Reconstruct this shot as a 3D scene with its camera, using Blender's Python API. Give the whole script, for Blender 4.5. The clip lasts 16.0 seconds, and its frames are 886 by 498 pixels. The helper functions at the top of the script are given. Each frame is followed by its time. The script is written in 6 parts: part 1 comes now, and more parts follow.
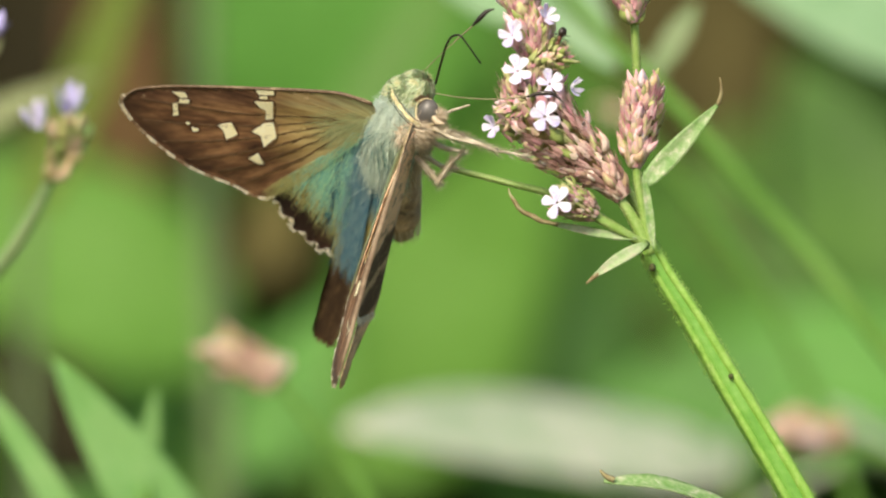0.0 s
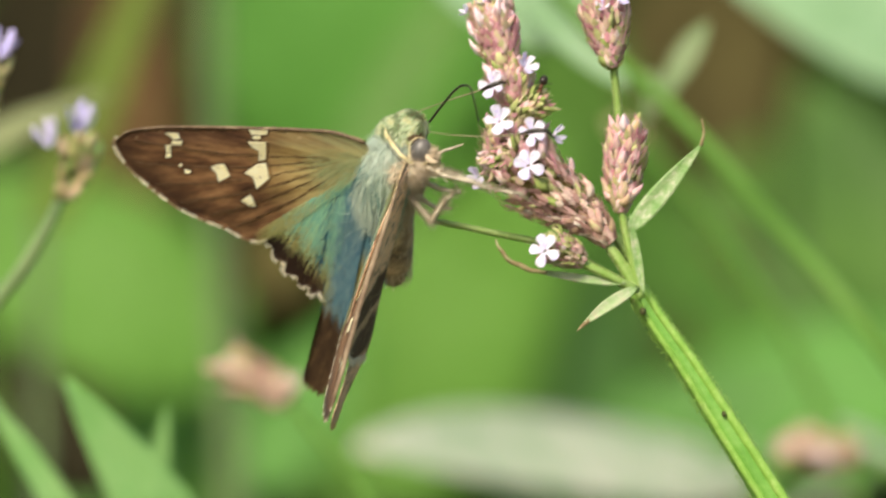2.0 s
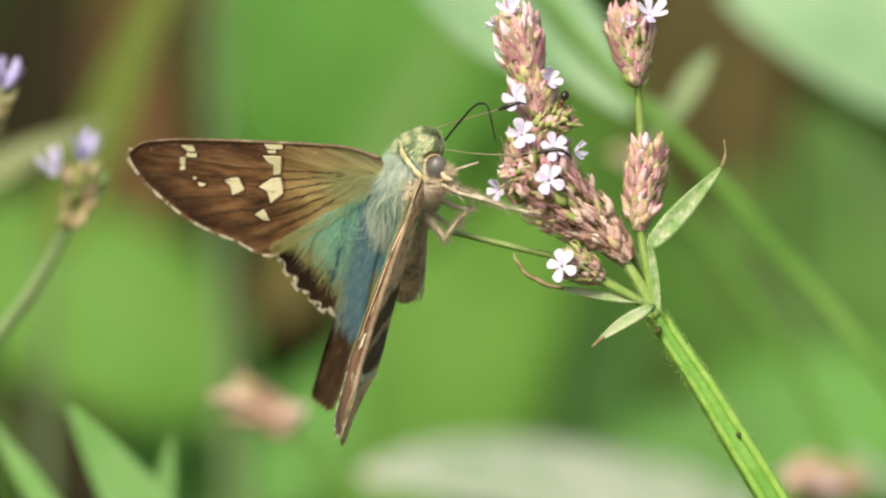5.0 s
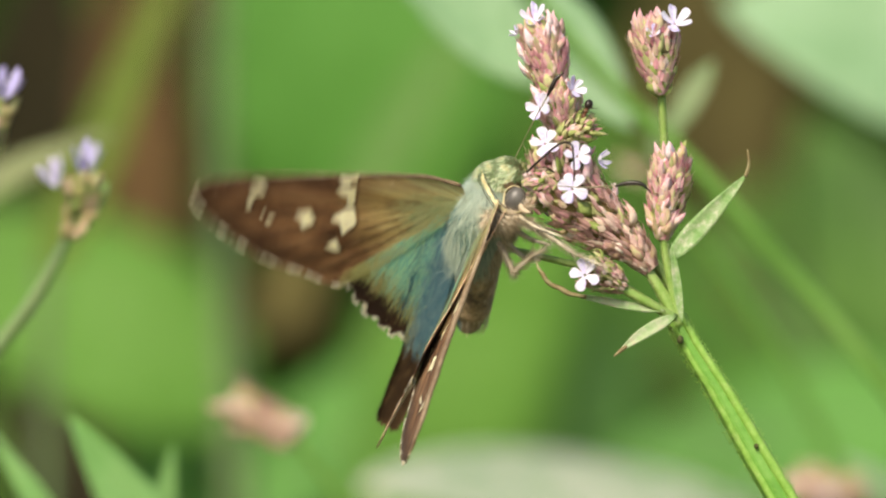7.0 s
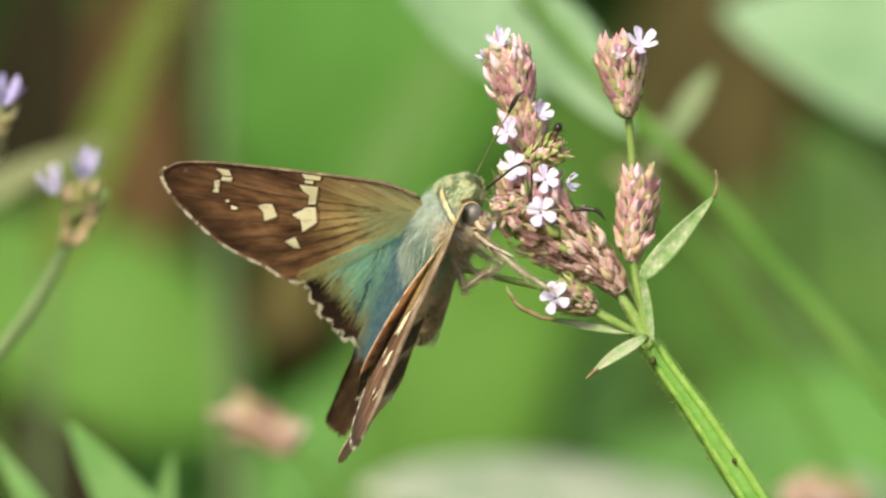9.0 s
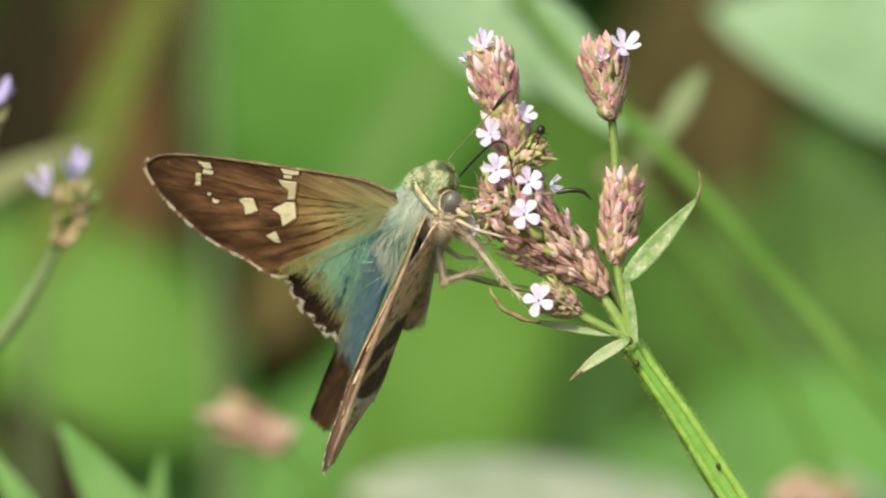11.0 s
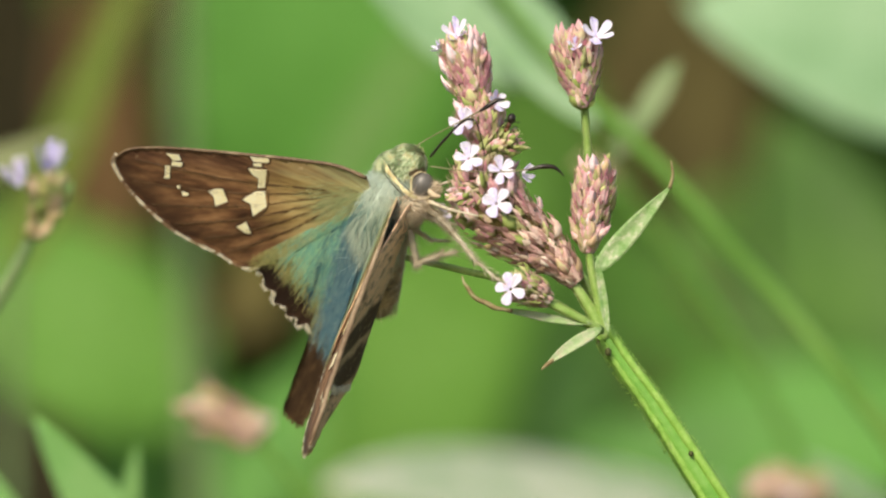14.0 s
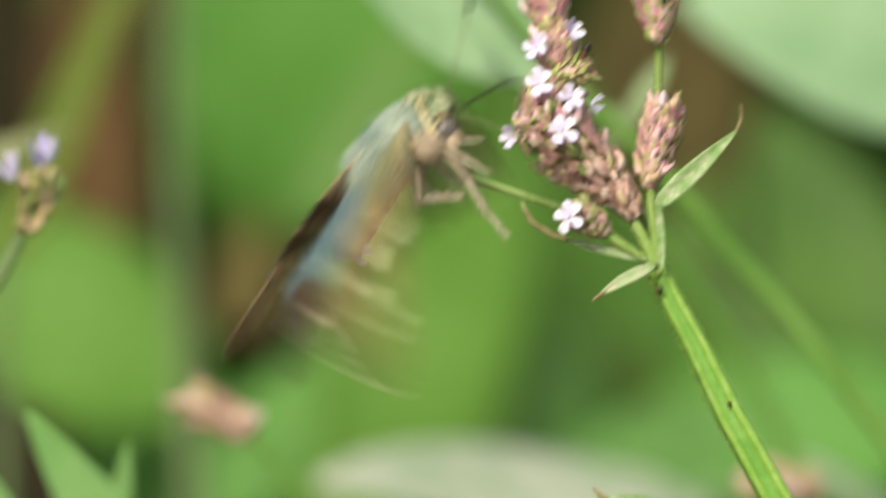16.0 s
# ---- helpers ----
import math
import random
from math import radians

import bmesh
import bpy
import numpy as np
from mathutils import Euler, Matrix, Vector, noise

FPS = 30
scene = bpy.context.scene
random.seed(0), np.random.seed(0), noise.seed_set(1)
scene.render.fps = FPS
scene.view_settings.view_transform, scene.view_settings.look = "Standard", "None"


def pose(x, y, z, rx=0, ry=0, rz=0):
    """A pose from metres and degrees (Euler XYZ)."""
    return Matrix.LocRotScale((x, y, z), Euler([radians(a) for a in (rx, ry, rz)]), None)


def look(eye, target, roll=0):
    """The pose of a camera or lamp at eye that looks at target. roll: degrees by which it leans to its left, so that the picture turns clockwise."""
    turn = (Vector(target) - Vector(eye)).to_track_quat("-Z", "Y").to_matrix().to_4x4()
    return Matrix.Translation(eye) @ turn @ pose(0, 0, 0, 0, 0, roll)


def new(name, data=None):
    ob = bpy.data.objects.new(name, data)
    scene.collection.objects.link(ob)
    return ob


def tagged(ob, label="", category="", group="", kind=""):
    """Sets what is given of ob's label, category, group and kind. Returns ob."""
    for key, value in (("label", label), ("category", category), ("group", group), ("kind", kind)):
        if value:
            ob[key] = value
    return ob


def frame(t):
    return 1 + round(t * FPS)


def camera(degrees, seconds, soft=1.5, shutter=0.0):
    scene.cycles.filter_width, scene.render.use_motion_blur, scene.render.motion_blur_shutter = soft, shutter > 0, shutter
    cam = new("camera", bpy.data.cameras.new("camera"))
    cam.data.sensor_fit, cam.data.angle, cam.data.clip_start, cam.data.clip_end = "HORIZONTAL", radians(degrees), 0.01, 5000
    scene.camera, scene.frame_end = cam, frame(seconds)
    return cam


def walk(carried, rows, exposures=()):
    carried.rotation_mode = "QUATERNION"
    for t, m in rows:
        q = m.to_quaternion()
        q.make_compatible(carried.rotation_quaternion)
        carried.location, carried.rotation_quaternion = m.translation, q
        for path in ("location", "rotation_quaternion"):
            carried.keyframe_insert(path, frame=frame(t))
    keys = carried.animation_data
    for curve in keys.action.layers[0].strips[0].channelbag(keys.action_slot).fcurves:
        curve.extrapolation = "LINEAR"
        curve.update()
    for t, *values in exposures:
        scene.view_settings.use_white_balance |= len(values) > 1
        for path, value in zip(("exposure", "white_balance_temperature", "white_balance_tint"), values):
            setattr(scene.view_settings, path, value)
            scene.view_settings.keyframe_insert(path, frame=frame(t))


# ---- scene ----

import itertools
from mathutils.geometry import delaunay_2d_cdt

# The stage: a sharp plane 1.2 m before the lens, seen level. at(u, v, d) gives a place by
# u (across) and v (down), in twentieths of a millimetre on that plane, and d, millimetres behind it.
UNIT, REACH, LEVEL = 5e-5, 1.2, 0.55
MM = 0.001


def at(u, v, d=0.0):
    k = (REACH + d * MM) / REACH
    return Vector(((u - 784) * UNIT * k, d * MM, LEVEL + (441 - v) * UNIT * k))


# ---------------- camera ----------------
cam = camera(3.742, 16.0, soft=2.2, shutter=1.0)
cam.data.dof.use_dof = True
cam.data.dof.focus_distance = REACH
cam.data.dof.aperture_fstop = 27.0
EYE = Vector((0, -REACH, LEVEL))
PAN = [(0, 12, -113), (0.5, 20, -107), (1, 26, -101), (1.5, 29, -95), (2, 31, -81), (2.5, 32, -70), (3, 35, -60), (3.5, 37, -50),
       (4, 38, -43), (5.2, 40, -27), (6.5, 41, -14), (7, 41, -11), (7.5, 43, -6), (8, 43, -2), (8.5, 41, -2), (9, 40, 2), (10.2, 31, 4),
       (11.5, 17, 3), (12, 9, 3), (12.5, 0, 0), (13, -8, -5), (13.5, -15, -9), (14, -22, -11), (14.5, -28, -14), (15, -32, -17),
       (15.5, -34, -18), (16, -37, -21)]
walk(cam, [(t, look(EYE, at(784 - a, 441 - b))) for t, a, b in PAN], [(0, 0.61, 7720, 10), (4, 0.59, 7720, 10), (6.5, 0.57, 7720, 10), (7.2, 0.54, 7720, 10), (8, 0.72, 7720, 10), (8.5, 0.71, 7720, 10), (9, 0.55, 7720, 10), (12.5, 0.46, 7720, 10), (16, 0.48, 7720, 10)])

# ---------------- light ----------------
world = bpy.data.worlds.new("sky")
scene.world = world
world.use_nodes = True
wn = world.node_tree
sky = wn.nodes.new("ShaderNodeTexSky")
sky.sky_type, sky.sun_disc = "NISHITA", False
sky.sun_elevation, sky.sun_rotation = radians(38.5), radians(202)
wn.nodes["Background"].inputs["Strength"].default_value = 0.12
wn.links.new(sky.outputs[0], wn.nodes["Background"].inputs["Color"])
sun = new("sun", bpy.data.lights.new("sun", "SUN"))
sun.data.energy, sun.data.angle, sun.data.color = 3.3, radians(22), (1.0, 0.95, 0.87)
sun.matrix_world = look((-0.40, -1.0, 0.86), (0, 0, 0))


# ---------------- materials ----------------
class Nodes:
    """A small builder for node materials."""

    def __init__(self, name):
        self.m = bpy.data.materials.new(name)
        self.m.use_nodes = True
        self.t = self.m.node_tree
        self.b = self.t.nodes["Principled BSDF"]
        self.out = self.t.nodes["Material Output"]

    def add(self, kind, **sets):
        n = self.t.nodes.new(kind)
        for k, v in sets.items():
            if k == "op":
                n.operation = v
            elif k == "blend":
                n.data_type, n.blend_type = "RGBA", v
        return n

    def put(self, a, b):
        self.t.links.new(a, b)

    def math(self, op, a, b=0.0):
        n = self.add("ShaderNodeMath", op=op)
        for s, v in zip(n.inputs, (a, b)):
            if isinstance(v, (int, float)):
                s.default_value = v
            else:
                self.put(v, s)
        return n.outputs[0]

    def ramp(self, fac, stops):
        n = self.add("ShaderNodeValToRGB")
        e = n.color_ramp.elements
        while len(e) < len(stops):
            e.new(0.5)
        for q, (p, c) in zip(e, stops):
            q.position, q.color = p, c
        self.put(fac, n.inputs[0])
        return n.outputs[0]

    def mix(self, fac, a, b, blend="MIX"):
        n = self.add("ShaderNodeMix", blend=blend)
        for s, v in ((n.inputs[0], fac), (n.inputs[6], a), (n.inputs[7], b)):
            if isinstance(v, (int, float, tuple)):
                s.default_value = v
            else:
                self.put(v, s)
        return n.outputs[2]

    def noise(self, scale, detail=3.0, vector=None, rough=0.55):
        n = self.add("ShaderNodeTexNoise")
        n.inputs["Scale"].default_value, n.inputs["Detail"].default_value, n.inputs["Roughness"].default_value = scale, detail, rough
        if vector is not None:
            self.put(vector, n.inputs["Vector"])
        return n.outputs["Fac"]

    def coords(self):
        return self.add("ShaderNodeTexCoord").outputs["Object"]

    def bump(self, height, strength, distance):
        n = self.add("ShaderNodeBump")
        n.inputs["Strength"].default_value, n.inputs["Distance"].default_value = strength, distance
        self.put(height, n.inputs["Height"])
        self.put(n.outputs[0], self.b.inputs["Normal"])

    def thin(self, colour, share):
        """Lets a share of the light through a thin leaf or petal."""
        tr = self.add("ShaderNodeBsdfTranslucent")
        if isinstance(colour, tuple):
            tr.inputs[0].default_value = colour
        else:
            self.put(colour, tr.inputs[0])
        mx = self.add("ShaderNodeMixShader")
        mx.inputs[0].default_value = share
        self.put(self.b.outputs[0], mx.inputs[1])
        self.put(tr.outputs[0], mx.inputs[2])
        self.put(mx.outputs[0], self.out.inputs[0])


def surface(name, colours, scale, rough=0.6, bump=0.3, depth=0.0003, fine=9.0, thin=0.0, vary="", spec=0.4, sheen=0.0):
    """Colours mixed by two scales of noise, and by a chance of each object or island."""
    k = Nodes(name)
    co = k.coords()
    big, small = k.noise(scale, 3, co), k.noise(scale * fine, 4, co)
    fac = k.math("ADD", k.math("MULTIPLY", big, 0.65), k.math("MULTIPLY", small, 0.35))
    if vary == "object":
        fac = k.math("ADD", k.math("MULTIPLY", fac, 0.45), k.math("MULTIPLY", k.add("ShaderNodeObjectInfo").outputs["Random"], 0.58))
    elif vary == "island":
        fac = k.math("ADD", k.math("MULTIPLY", fac, 0.4), k.math("MULTIPLY", k.add("ShaderNodeNewGeometry").outputs["Random Per Island"], 0.62))
    n = len(colours)
    lo, hi = (0.3, 0.7) if not vary else (0.15, 0.85)
    col = k.ramp(fac, [(lo + (hi - lo) * i / max(1, n - 1), c) for i, c in enumerate(colours)])
    k.put(col, k.b.inputs["Base Color"])
    k.b.inputs["Roughness"].default_value = rough
    k.b.inputs["Specular IOR Level"].default_value = spec
    if sheen:
        k.b.inputs["Sheen Weight"].default_value = sheen
    if bump:
        k.bump(small, bump, depth)
    if thin:
        k.thin(col, thin)
    return k.m


def leaf_stuff(name, dark, mid, light, thin=0.35, rough=0.5, scale=60):
    return surface(name, [dark, mid, light], scale, rough, 0.35, 0.0006, 7, thin, spec=0.22)


M = {}
M["leaf_bright"] = leaf_stuff("leaf_bright_green", (0.064, 0.176, 0.025, 1), (0.127, 0.311, 0.050, 1), (0.218, 0.445, 0.115, 1), scale=38)
M["leaf_mid"] = leaf_stuff("leaf_mid_green", (0.050, 0.154, 0.024, 1), (0.099, 0.300, 0.051, 1), (0.156, 0.408, 0.092, 1), scale=38)
# deep green also carries painted shade for the gaps between weeds
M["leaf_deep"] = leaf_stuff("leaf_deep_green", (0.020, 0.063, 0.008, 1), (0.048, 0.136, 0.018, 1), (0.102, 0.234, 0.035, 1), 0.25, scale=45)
M["leaf_pale"] = leaf_stuff("leaf_pale_grey_green", (0.159, 0.311, 0.146, 1), (0.251, 0.435, 0.241, 1), (0.365, 0.535, 0.347, 1), 0.25, 0.55, 90)
M["leaf_dusty"] = leaf_stuff("leaf_dusty_white_green", (0.19, 0.34, 0.15, 1), (0.43, 0.53, 0.37, 1), (0.80, 0.71, 0.67, 1), 0.2, 0.6, 230)
M["leaf_sage"] = leaf_stuff("leaf_soft_sage", (0.09, 0.22, 0.055, 1), (0.135, 0.28, 0.075, 1), (0.19, 0.34, 0.11, 1), 0.3)
M["leaf_dull"] = leaf_stuff("leaf_dull_grey_green", (0.12, 0.20, 0.085, 1), (0.20, 0.29, 0.14, 1), (0.29, 0.34, 0.20, 1), 0.2, 0.6, 150)
M["leaf_olive"] = leaf_stuff("grass_olive", (0.106, 0.168, 0.023, 1), (0.155, 0.227, 0.041, 1), (0.211, 0.277, 0.074, 1), 0.3)
M["leaf_straw"] = leaf_stuff("blade_straw_green", (0.17, 0.21, 0.09, 1), (0.23, 0.27, 0.125, 1), (0.31, 0.34, 0.18, 1), 0.25)
M["leaf_young"] = leaf_stuff("leaf_young_green", (0.148, 0.361, 0.096, 1), (0.204, 0.441, 0.139, 1), (0.279, 0.502, 0.193, 1), 0.3)
M["leaf_rust"] = leaf_stuff("rusty_dead_leaf", (0.075, 0.042, 0.018, 1), (0.125, 0.074, 0.031, 1), (0.18, 0.115, 0.048, 1), 0.15, 0.8)
# dead-leaf brown darkened: shade under dense growth is put into the colour
M["leaf_dead_shade"] = leaf_stuff("dead_leaf_shade_brown", (0.010, 0.008, 0.003, 1), (0.019, 0.016, 0.005, 1), (0.033, 0.026, 0.009, 1), 0.08, 0.8)
M["leaf_umber"] = leaf_stuff("dull_umber_leaf", (0.085, 0.085, 0.028, 1), (0.135, 0.115, 0.040, 1), (0.18, 0.155, 0.055, 1), 0.15, 0.8)
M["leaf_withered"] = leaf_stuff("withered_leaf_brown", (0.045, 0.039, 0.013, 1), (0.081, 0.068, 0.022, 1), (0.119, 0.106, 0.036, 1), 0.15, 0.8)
M["stalk_dead"] = surface("dead_stalk_red_brown", [(0.047, 0.021, 0.008, 1), (0.086, 0.041, 0.017, 1), (0.125, 0.068, 0.033, 1)], 90, 0.8, 0.5, 0.0006)
M["stalk_green"] = surface("far_stalk_green", [(0.073, 0.202, 0.023, 1), (0.106, 0.256, 0.039, 1), (0.146, 0.294, 0.062, 1)], 120, 0.5, 0.3, 0.0004)
M["stalk_grey"] = surface("far_stalk_grey_green", [(0.076, 0.133, 0.048, 1), (0.111, 0.175, 0.068, 1), (0.144, 0.216, 0.088, 1)], 120, 0.6, 0.3, 0.0004)
M["stalk_pale"] = surface("verbena_stalk_pale", [(0.16, 0.27, 0.10, 1), (0.24, 0.35, 0.15, 1), (0.34, 0.44, 0.22, 1)], 200, 0.6, 0.3, 0.0002)
M["stem"] = surface("verbena_stem_green", [(0.149, 0.285, 0.047, 1), (0.228, 0.368, 0.093, 1), (0.334, 0.442, 0.173, 1)], 420, 0.45, 0.4, 0.00008, 6)
M["stem_ridge"] = surface("verbena_stem_ridge_green", [(0.137, 0.319, 0.042, 1), (0.210, 0.408, 0.070, 1), (0.310, 0.478, 0.132, 1)], 900, 0.55, 0.5, 0.00008, 6)
M["stem_face"] = surface("verbena_stem_face_green", [(0.076, 0.244, 0.027, 1), (0.130, 0.329, 0.050, 1), (0.197, 0.395, 0.090, 1)], 260, 0.5, 0.4, 0.00008, 6)
M["stem_hair"] = surface("stem_bristle_pale", [(0.420, 0.517, 0.208, 1), (0.660, 0.690, 0.390, 1)], 800, 0.5, 0, thin=0.3)
M["leaf_near"] = surface("verbena_leaf_green", [(0.15, 0.33, 0.08, 1), (0.23, 0.42, 0.14, 1), (0.37, 0.51, 0.26, 1), (0.74, 0.69, 0.55, 1)], 1050, 0.6, 0.5, 0.0001, 2.5, 0.25)
M["leaf_grey"] = surface("small_leaf_grey_green", [(0.22, 0.40, 0.13, 1), (0.32, 0.47, 0.22, 1), (0.46, 0.53, 0.33, 1), (0.52, 0.43, 0.31, 1)], 700, 0.6, 0.5, 0.0001, 5, 0.25)
M["leaf_tip"] = surface("leaf_tip_dry_brown", [(0.09, 0.055, 0.028, 1), (0.23, 0.18, 0.085, 1), (0.36, 0.38, 0.20, 1)], 900, 0.7, 0.3, 0.0001)
def bract_paint(name, base, tips, length=0.002):
    """Greenish at the foot, coloured towards the tip; each bract by its own chance."""
    k = Nodes(name)
    co = k.coords()
    sep = k.add("ShaderNodeSeparateXYZ")
    k.put(co, sep.inputs[0])
    chance = k.add("ShaderNodeObjectInfo").outputs["Random"]
    n = len(tips)
    ribs = k.add("ShaderNodeMapping")
    ribs.inputs["Scale"].default_value = (1.0, 1.0, 0.22)
    k.put(co, ribs.inputs["Vector"])
    streak = k.noise(5200, 3, ribs.outputs[0], 0.6)
    tip = k.ramp(k.math("ADD", k.math("MULTIPLY", chance, 0.75), k.math("MULTIPLY", k.math("SUBTRACT", streak, 0.38), 1.1)), [(i / (n - 1), c) for i, c in enumerate(tips)])
    f = k.math("ADD", k.math("MULTIPLY", sep.outputs[2], 1 / length), k.math("MULTIPLY", k.math("SUBTRACT", chance, 0.5), 0.6))
    f = k.math("ADD", f, k.math("MULTIPLY", k.math("SUBTRACT", streak, 0.5), 0.9))
    col = k.mix(k.ramp(f, [(0.10, (0, 0, 0, 1)), (0.62, (1, 1, 1, 1))]), base, tip)
    k.put(col, k.b.inputs["Base Color"])
    k.b.inputs["Roughness"].default_value = 0.7
    k.b.inputs["Specular IOR Level"].default_value = 0.2
    k.bump(k.noise(2500, 3, co), 0.5, 0.00006)
    k.thin(col, 0.2)
    return k.m


M["bract"] = bract_paint("bract_pink_tan", (0.662, 0.603, 0.378, 1), [(0.405, 0.156, 0.184, 1), (0.640, 0.291, 0.355, 1), (0.854, 0.509, 0.561, 1), (0.941, 0.727, 0.767, 1), (0.941, 0.914, 0.939, 1)])
M["bract_green"] = bract_paint("bract_yellow_green", (0.305, 0.393, 0.120, 1), [(0.234, 0.308, 0.075, 1), (0.421, 0.479, 0.166, 1), (0.632, 0.638, 0.330, 1), (0.656, 0.369, 0.300, 1)])
M["bract_dry"] = bract_paint("bract_dry_brown", (0.469, 0.343, 0.217, 1), [(0.149, 0.071, 0.066, 1), (0.363, 0.187, 0.177, 1), (0.587, 0.343, 0.321, 1), (0.811, 0.592, 0.503, 1), (0.941, 0.872, 0.779, 1)])
M["bract_pale"] = bract_paint("bract_pale_green", (0.391, 0.411, 0.143, 1), [(0.528, 0.428, 0.196, 1), (0.684, 0.482, 0.321, 1), (0.821, 0.678, 0.491, 1)])
M["bract_core"] = surface("rachis_dark_green_brown", [(0.090, 0.090, 0.027, 1), (0.225, 0.180, 0.060, 1), (0.360, 0.195, 0.120, 1)], 900, 0.7, 0.4, 0.00005)
M["sepal"] = surface("sepal_pink_cream_green", [(0.405, 0.467, 0.172, 1), (0.640, 0.561, 0.343, 1), (0.811, 0.447, 0.492, 1), (0.587, 0.228, 0.286, 1), (0.941, 0.831, 0.779, 1)], 900, 0.6, 0.3, 0.00004, 4, 0.15, "island")
M["sepal_dry"] = surface("sepal_dry_brown_pink", [(0.192, 0.099, 0.080, 1), (0.427, 0.244, 0.217, 1), (0.683, 0.416, 0.389, 1), (0.939, 0.779, 0.642, 1)], 900, 0.7, 0.3, 0.00004, 4, 0.1, "island")
M["petal"] = surface("petal_white_lilac", [(0.60, 0.50, 0.94, 1), (0.84, 0.82, 0.97, 1), (0.92, 0.91, 0.97, 1)], 900, 0.5, 0.2, 0.00004, 4, 0.35)
M["petal_violet"] = surface("petal_violet", [(0.38, 0.35, 0.86, 1), (0.66, 0.62, 0.94, 1), (0.88, 0.85, 0.97, 1)], 500, 0.5, 0.2, 0.00004, 4, 0.35)
M["tube"] = surface("corolla_tube_lilac", [(0.42, 0.25, 0.62, 1), (0.60, 0.38, 0.66, 1)], 900, 0.5, 0, thin=0.3)
M["black"] = surface("black_chitin", [(0.008, 0.007, 0.006, 1), (0.03, 0.02, 0.014, 1)], 2000, 0.3, 0.2, 0.00002)
M["ant"] = surface("ant_red_brown", [(0.06, 0.022, 0.010, 1), (0.16, 0.060, 0.028, 1)], 2000, 0.35, 0.2, 0.00002)
M["soil"] = surface("soil_and_litter", [(0.03, 0.02, 0.012, 1), (0.07, 0.045, 0.022, 1), (0.08, 0.10, 0.03, 1), (0.05, 0.11, 0.02, 1)], 2.2, 0.9, 0.8, 0.03, 14)
# undergrowth greens lowered: the bank's deep shade is put into the leaf colour
M["under"] = surface("undergrowth_leaf_shade", [(0.005, 0.019, 0.003, 1), (0.016, 0.046, 0.007, 1), (0.030, 0.078, 0.012, 1), (0.039, 0.035, 0.014, 1)], 8, 0.8, 0.3, 0.001, 7, 0.15, "island", spec=0.08)
M["grass"] = surface("grass_blade", [(0.03, 0.08, 0.012, 1), (0.07, 0.16, 0.025, 1), (0.14, 0.19, 0.04, 1)], 10, 0.55, 0.2, 0.001, 7, 0.2, "island")


# ---------------- mesh helpers ----------------
def part(name, bm, material, parent, label="", smooth=True):
    me = bpy.data.meshes.new(name)
    bmesh.ops.recalc_face_normals(bm, faces=bm.faces)
    bm.to_mesh(me)
    bm.free()
    for p in me.polygons:
        p.use_smooth = smooth
    for m in material if isinstance(material, (list, tuple)) else [material]:
        me.materials.append(m)
    ob = new(name, me)
    ob.parent = parent
    if label:
        tagged(ob, label)
    return ob


def raw(name, verts, faces, material, parent=None, label="", smooth=True):
    me = bpy.data.meshes.new(name)
    me.from_pydata([tuple(v) for v in verts], [], faces)
    for p in me.polygons:
        p.use_smooth = smooth
    for m in material if isinstance(material, (list, tuple)) else [material]:
        me.materials.append(m)
    ob = new(name, me)
    ob.parent = parent
    if label:
        tagged(ob, label)
    return ob


def empty(name, place, label, category, group="", kind=""):
    ob = new(name)
    ob.empty_display_size = 0.005
    ob.location = place
    return tagged(ob, label, category, group, kind)


def curve(points, n):
    """n points along a smooth line through the given ones."""
    p = [Vector(q) for q in points]
    if len(p) == 2:
        return [p[0].lerp(p[1], i / (n - 1)) for i in range(n)]
    gap = [max((y - x).length, 1e-9) for x, y in zip(p, p[1:])]
    slope = [(p[1] - p[0]) / gap[0]]
    for i in range(1, len(p) - 1):
        u, v = (p[i] - p[i - 1]) / gap[i - 1], (p[i + 1] - p[i]) / gap[i]
        slope.append((u * gap[i] + v * gap[i - 1]) / (gap[i] + gap[i - 1]))
    slope.append((p[-1] - p[-2]) / gap[-1])
    res = []
    for i in range(n):
        s = i / (n - 1) * (len(p) - 1)
        j = min(int(s), len(p) - 2)
        f = s - j
        g = gap[j]
        res.append(p[j] * (2 * f ** 3 - 3 * f * f + 1) + slope[j] * g * (f ** 3 - 2 * f * f + f) + p[j + 1] * (3 * f * f - 2 * f ** 3) + slope[j + 1] * g * (f ** 3 - f * f))
    return res


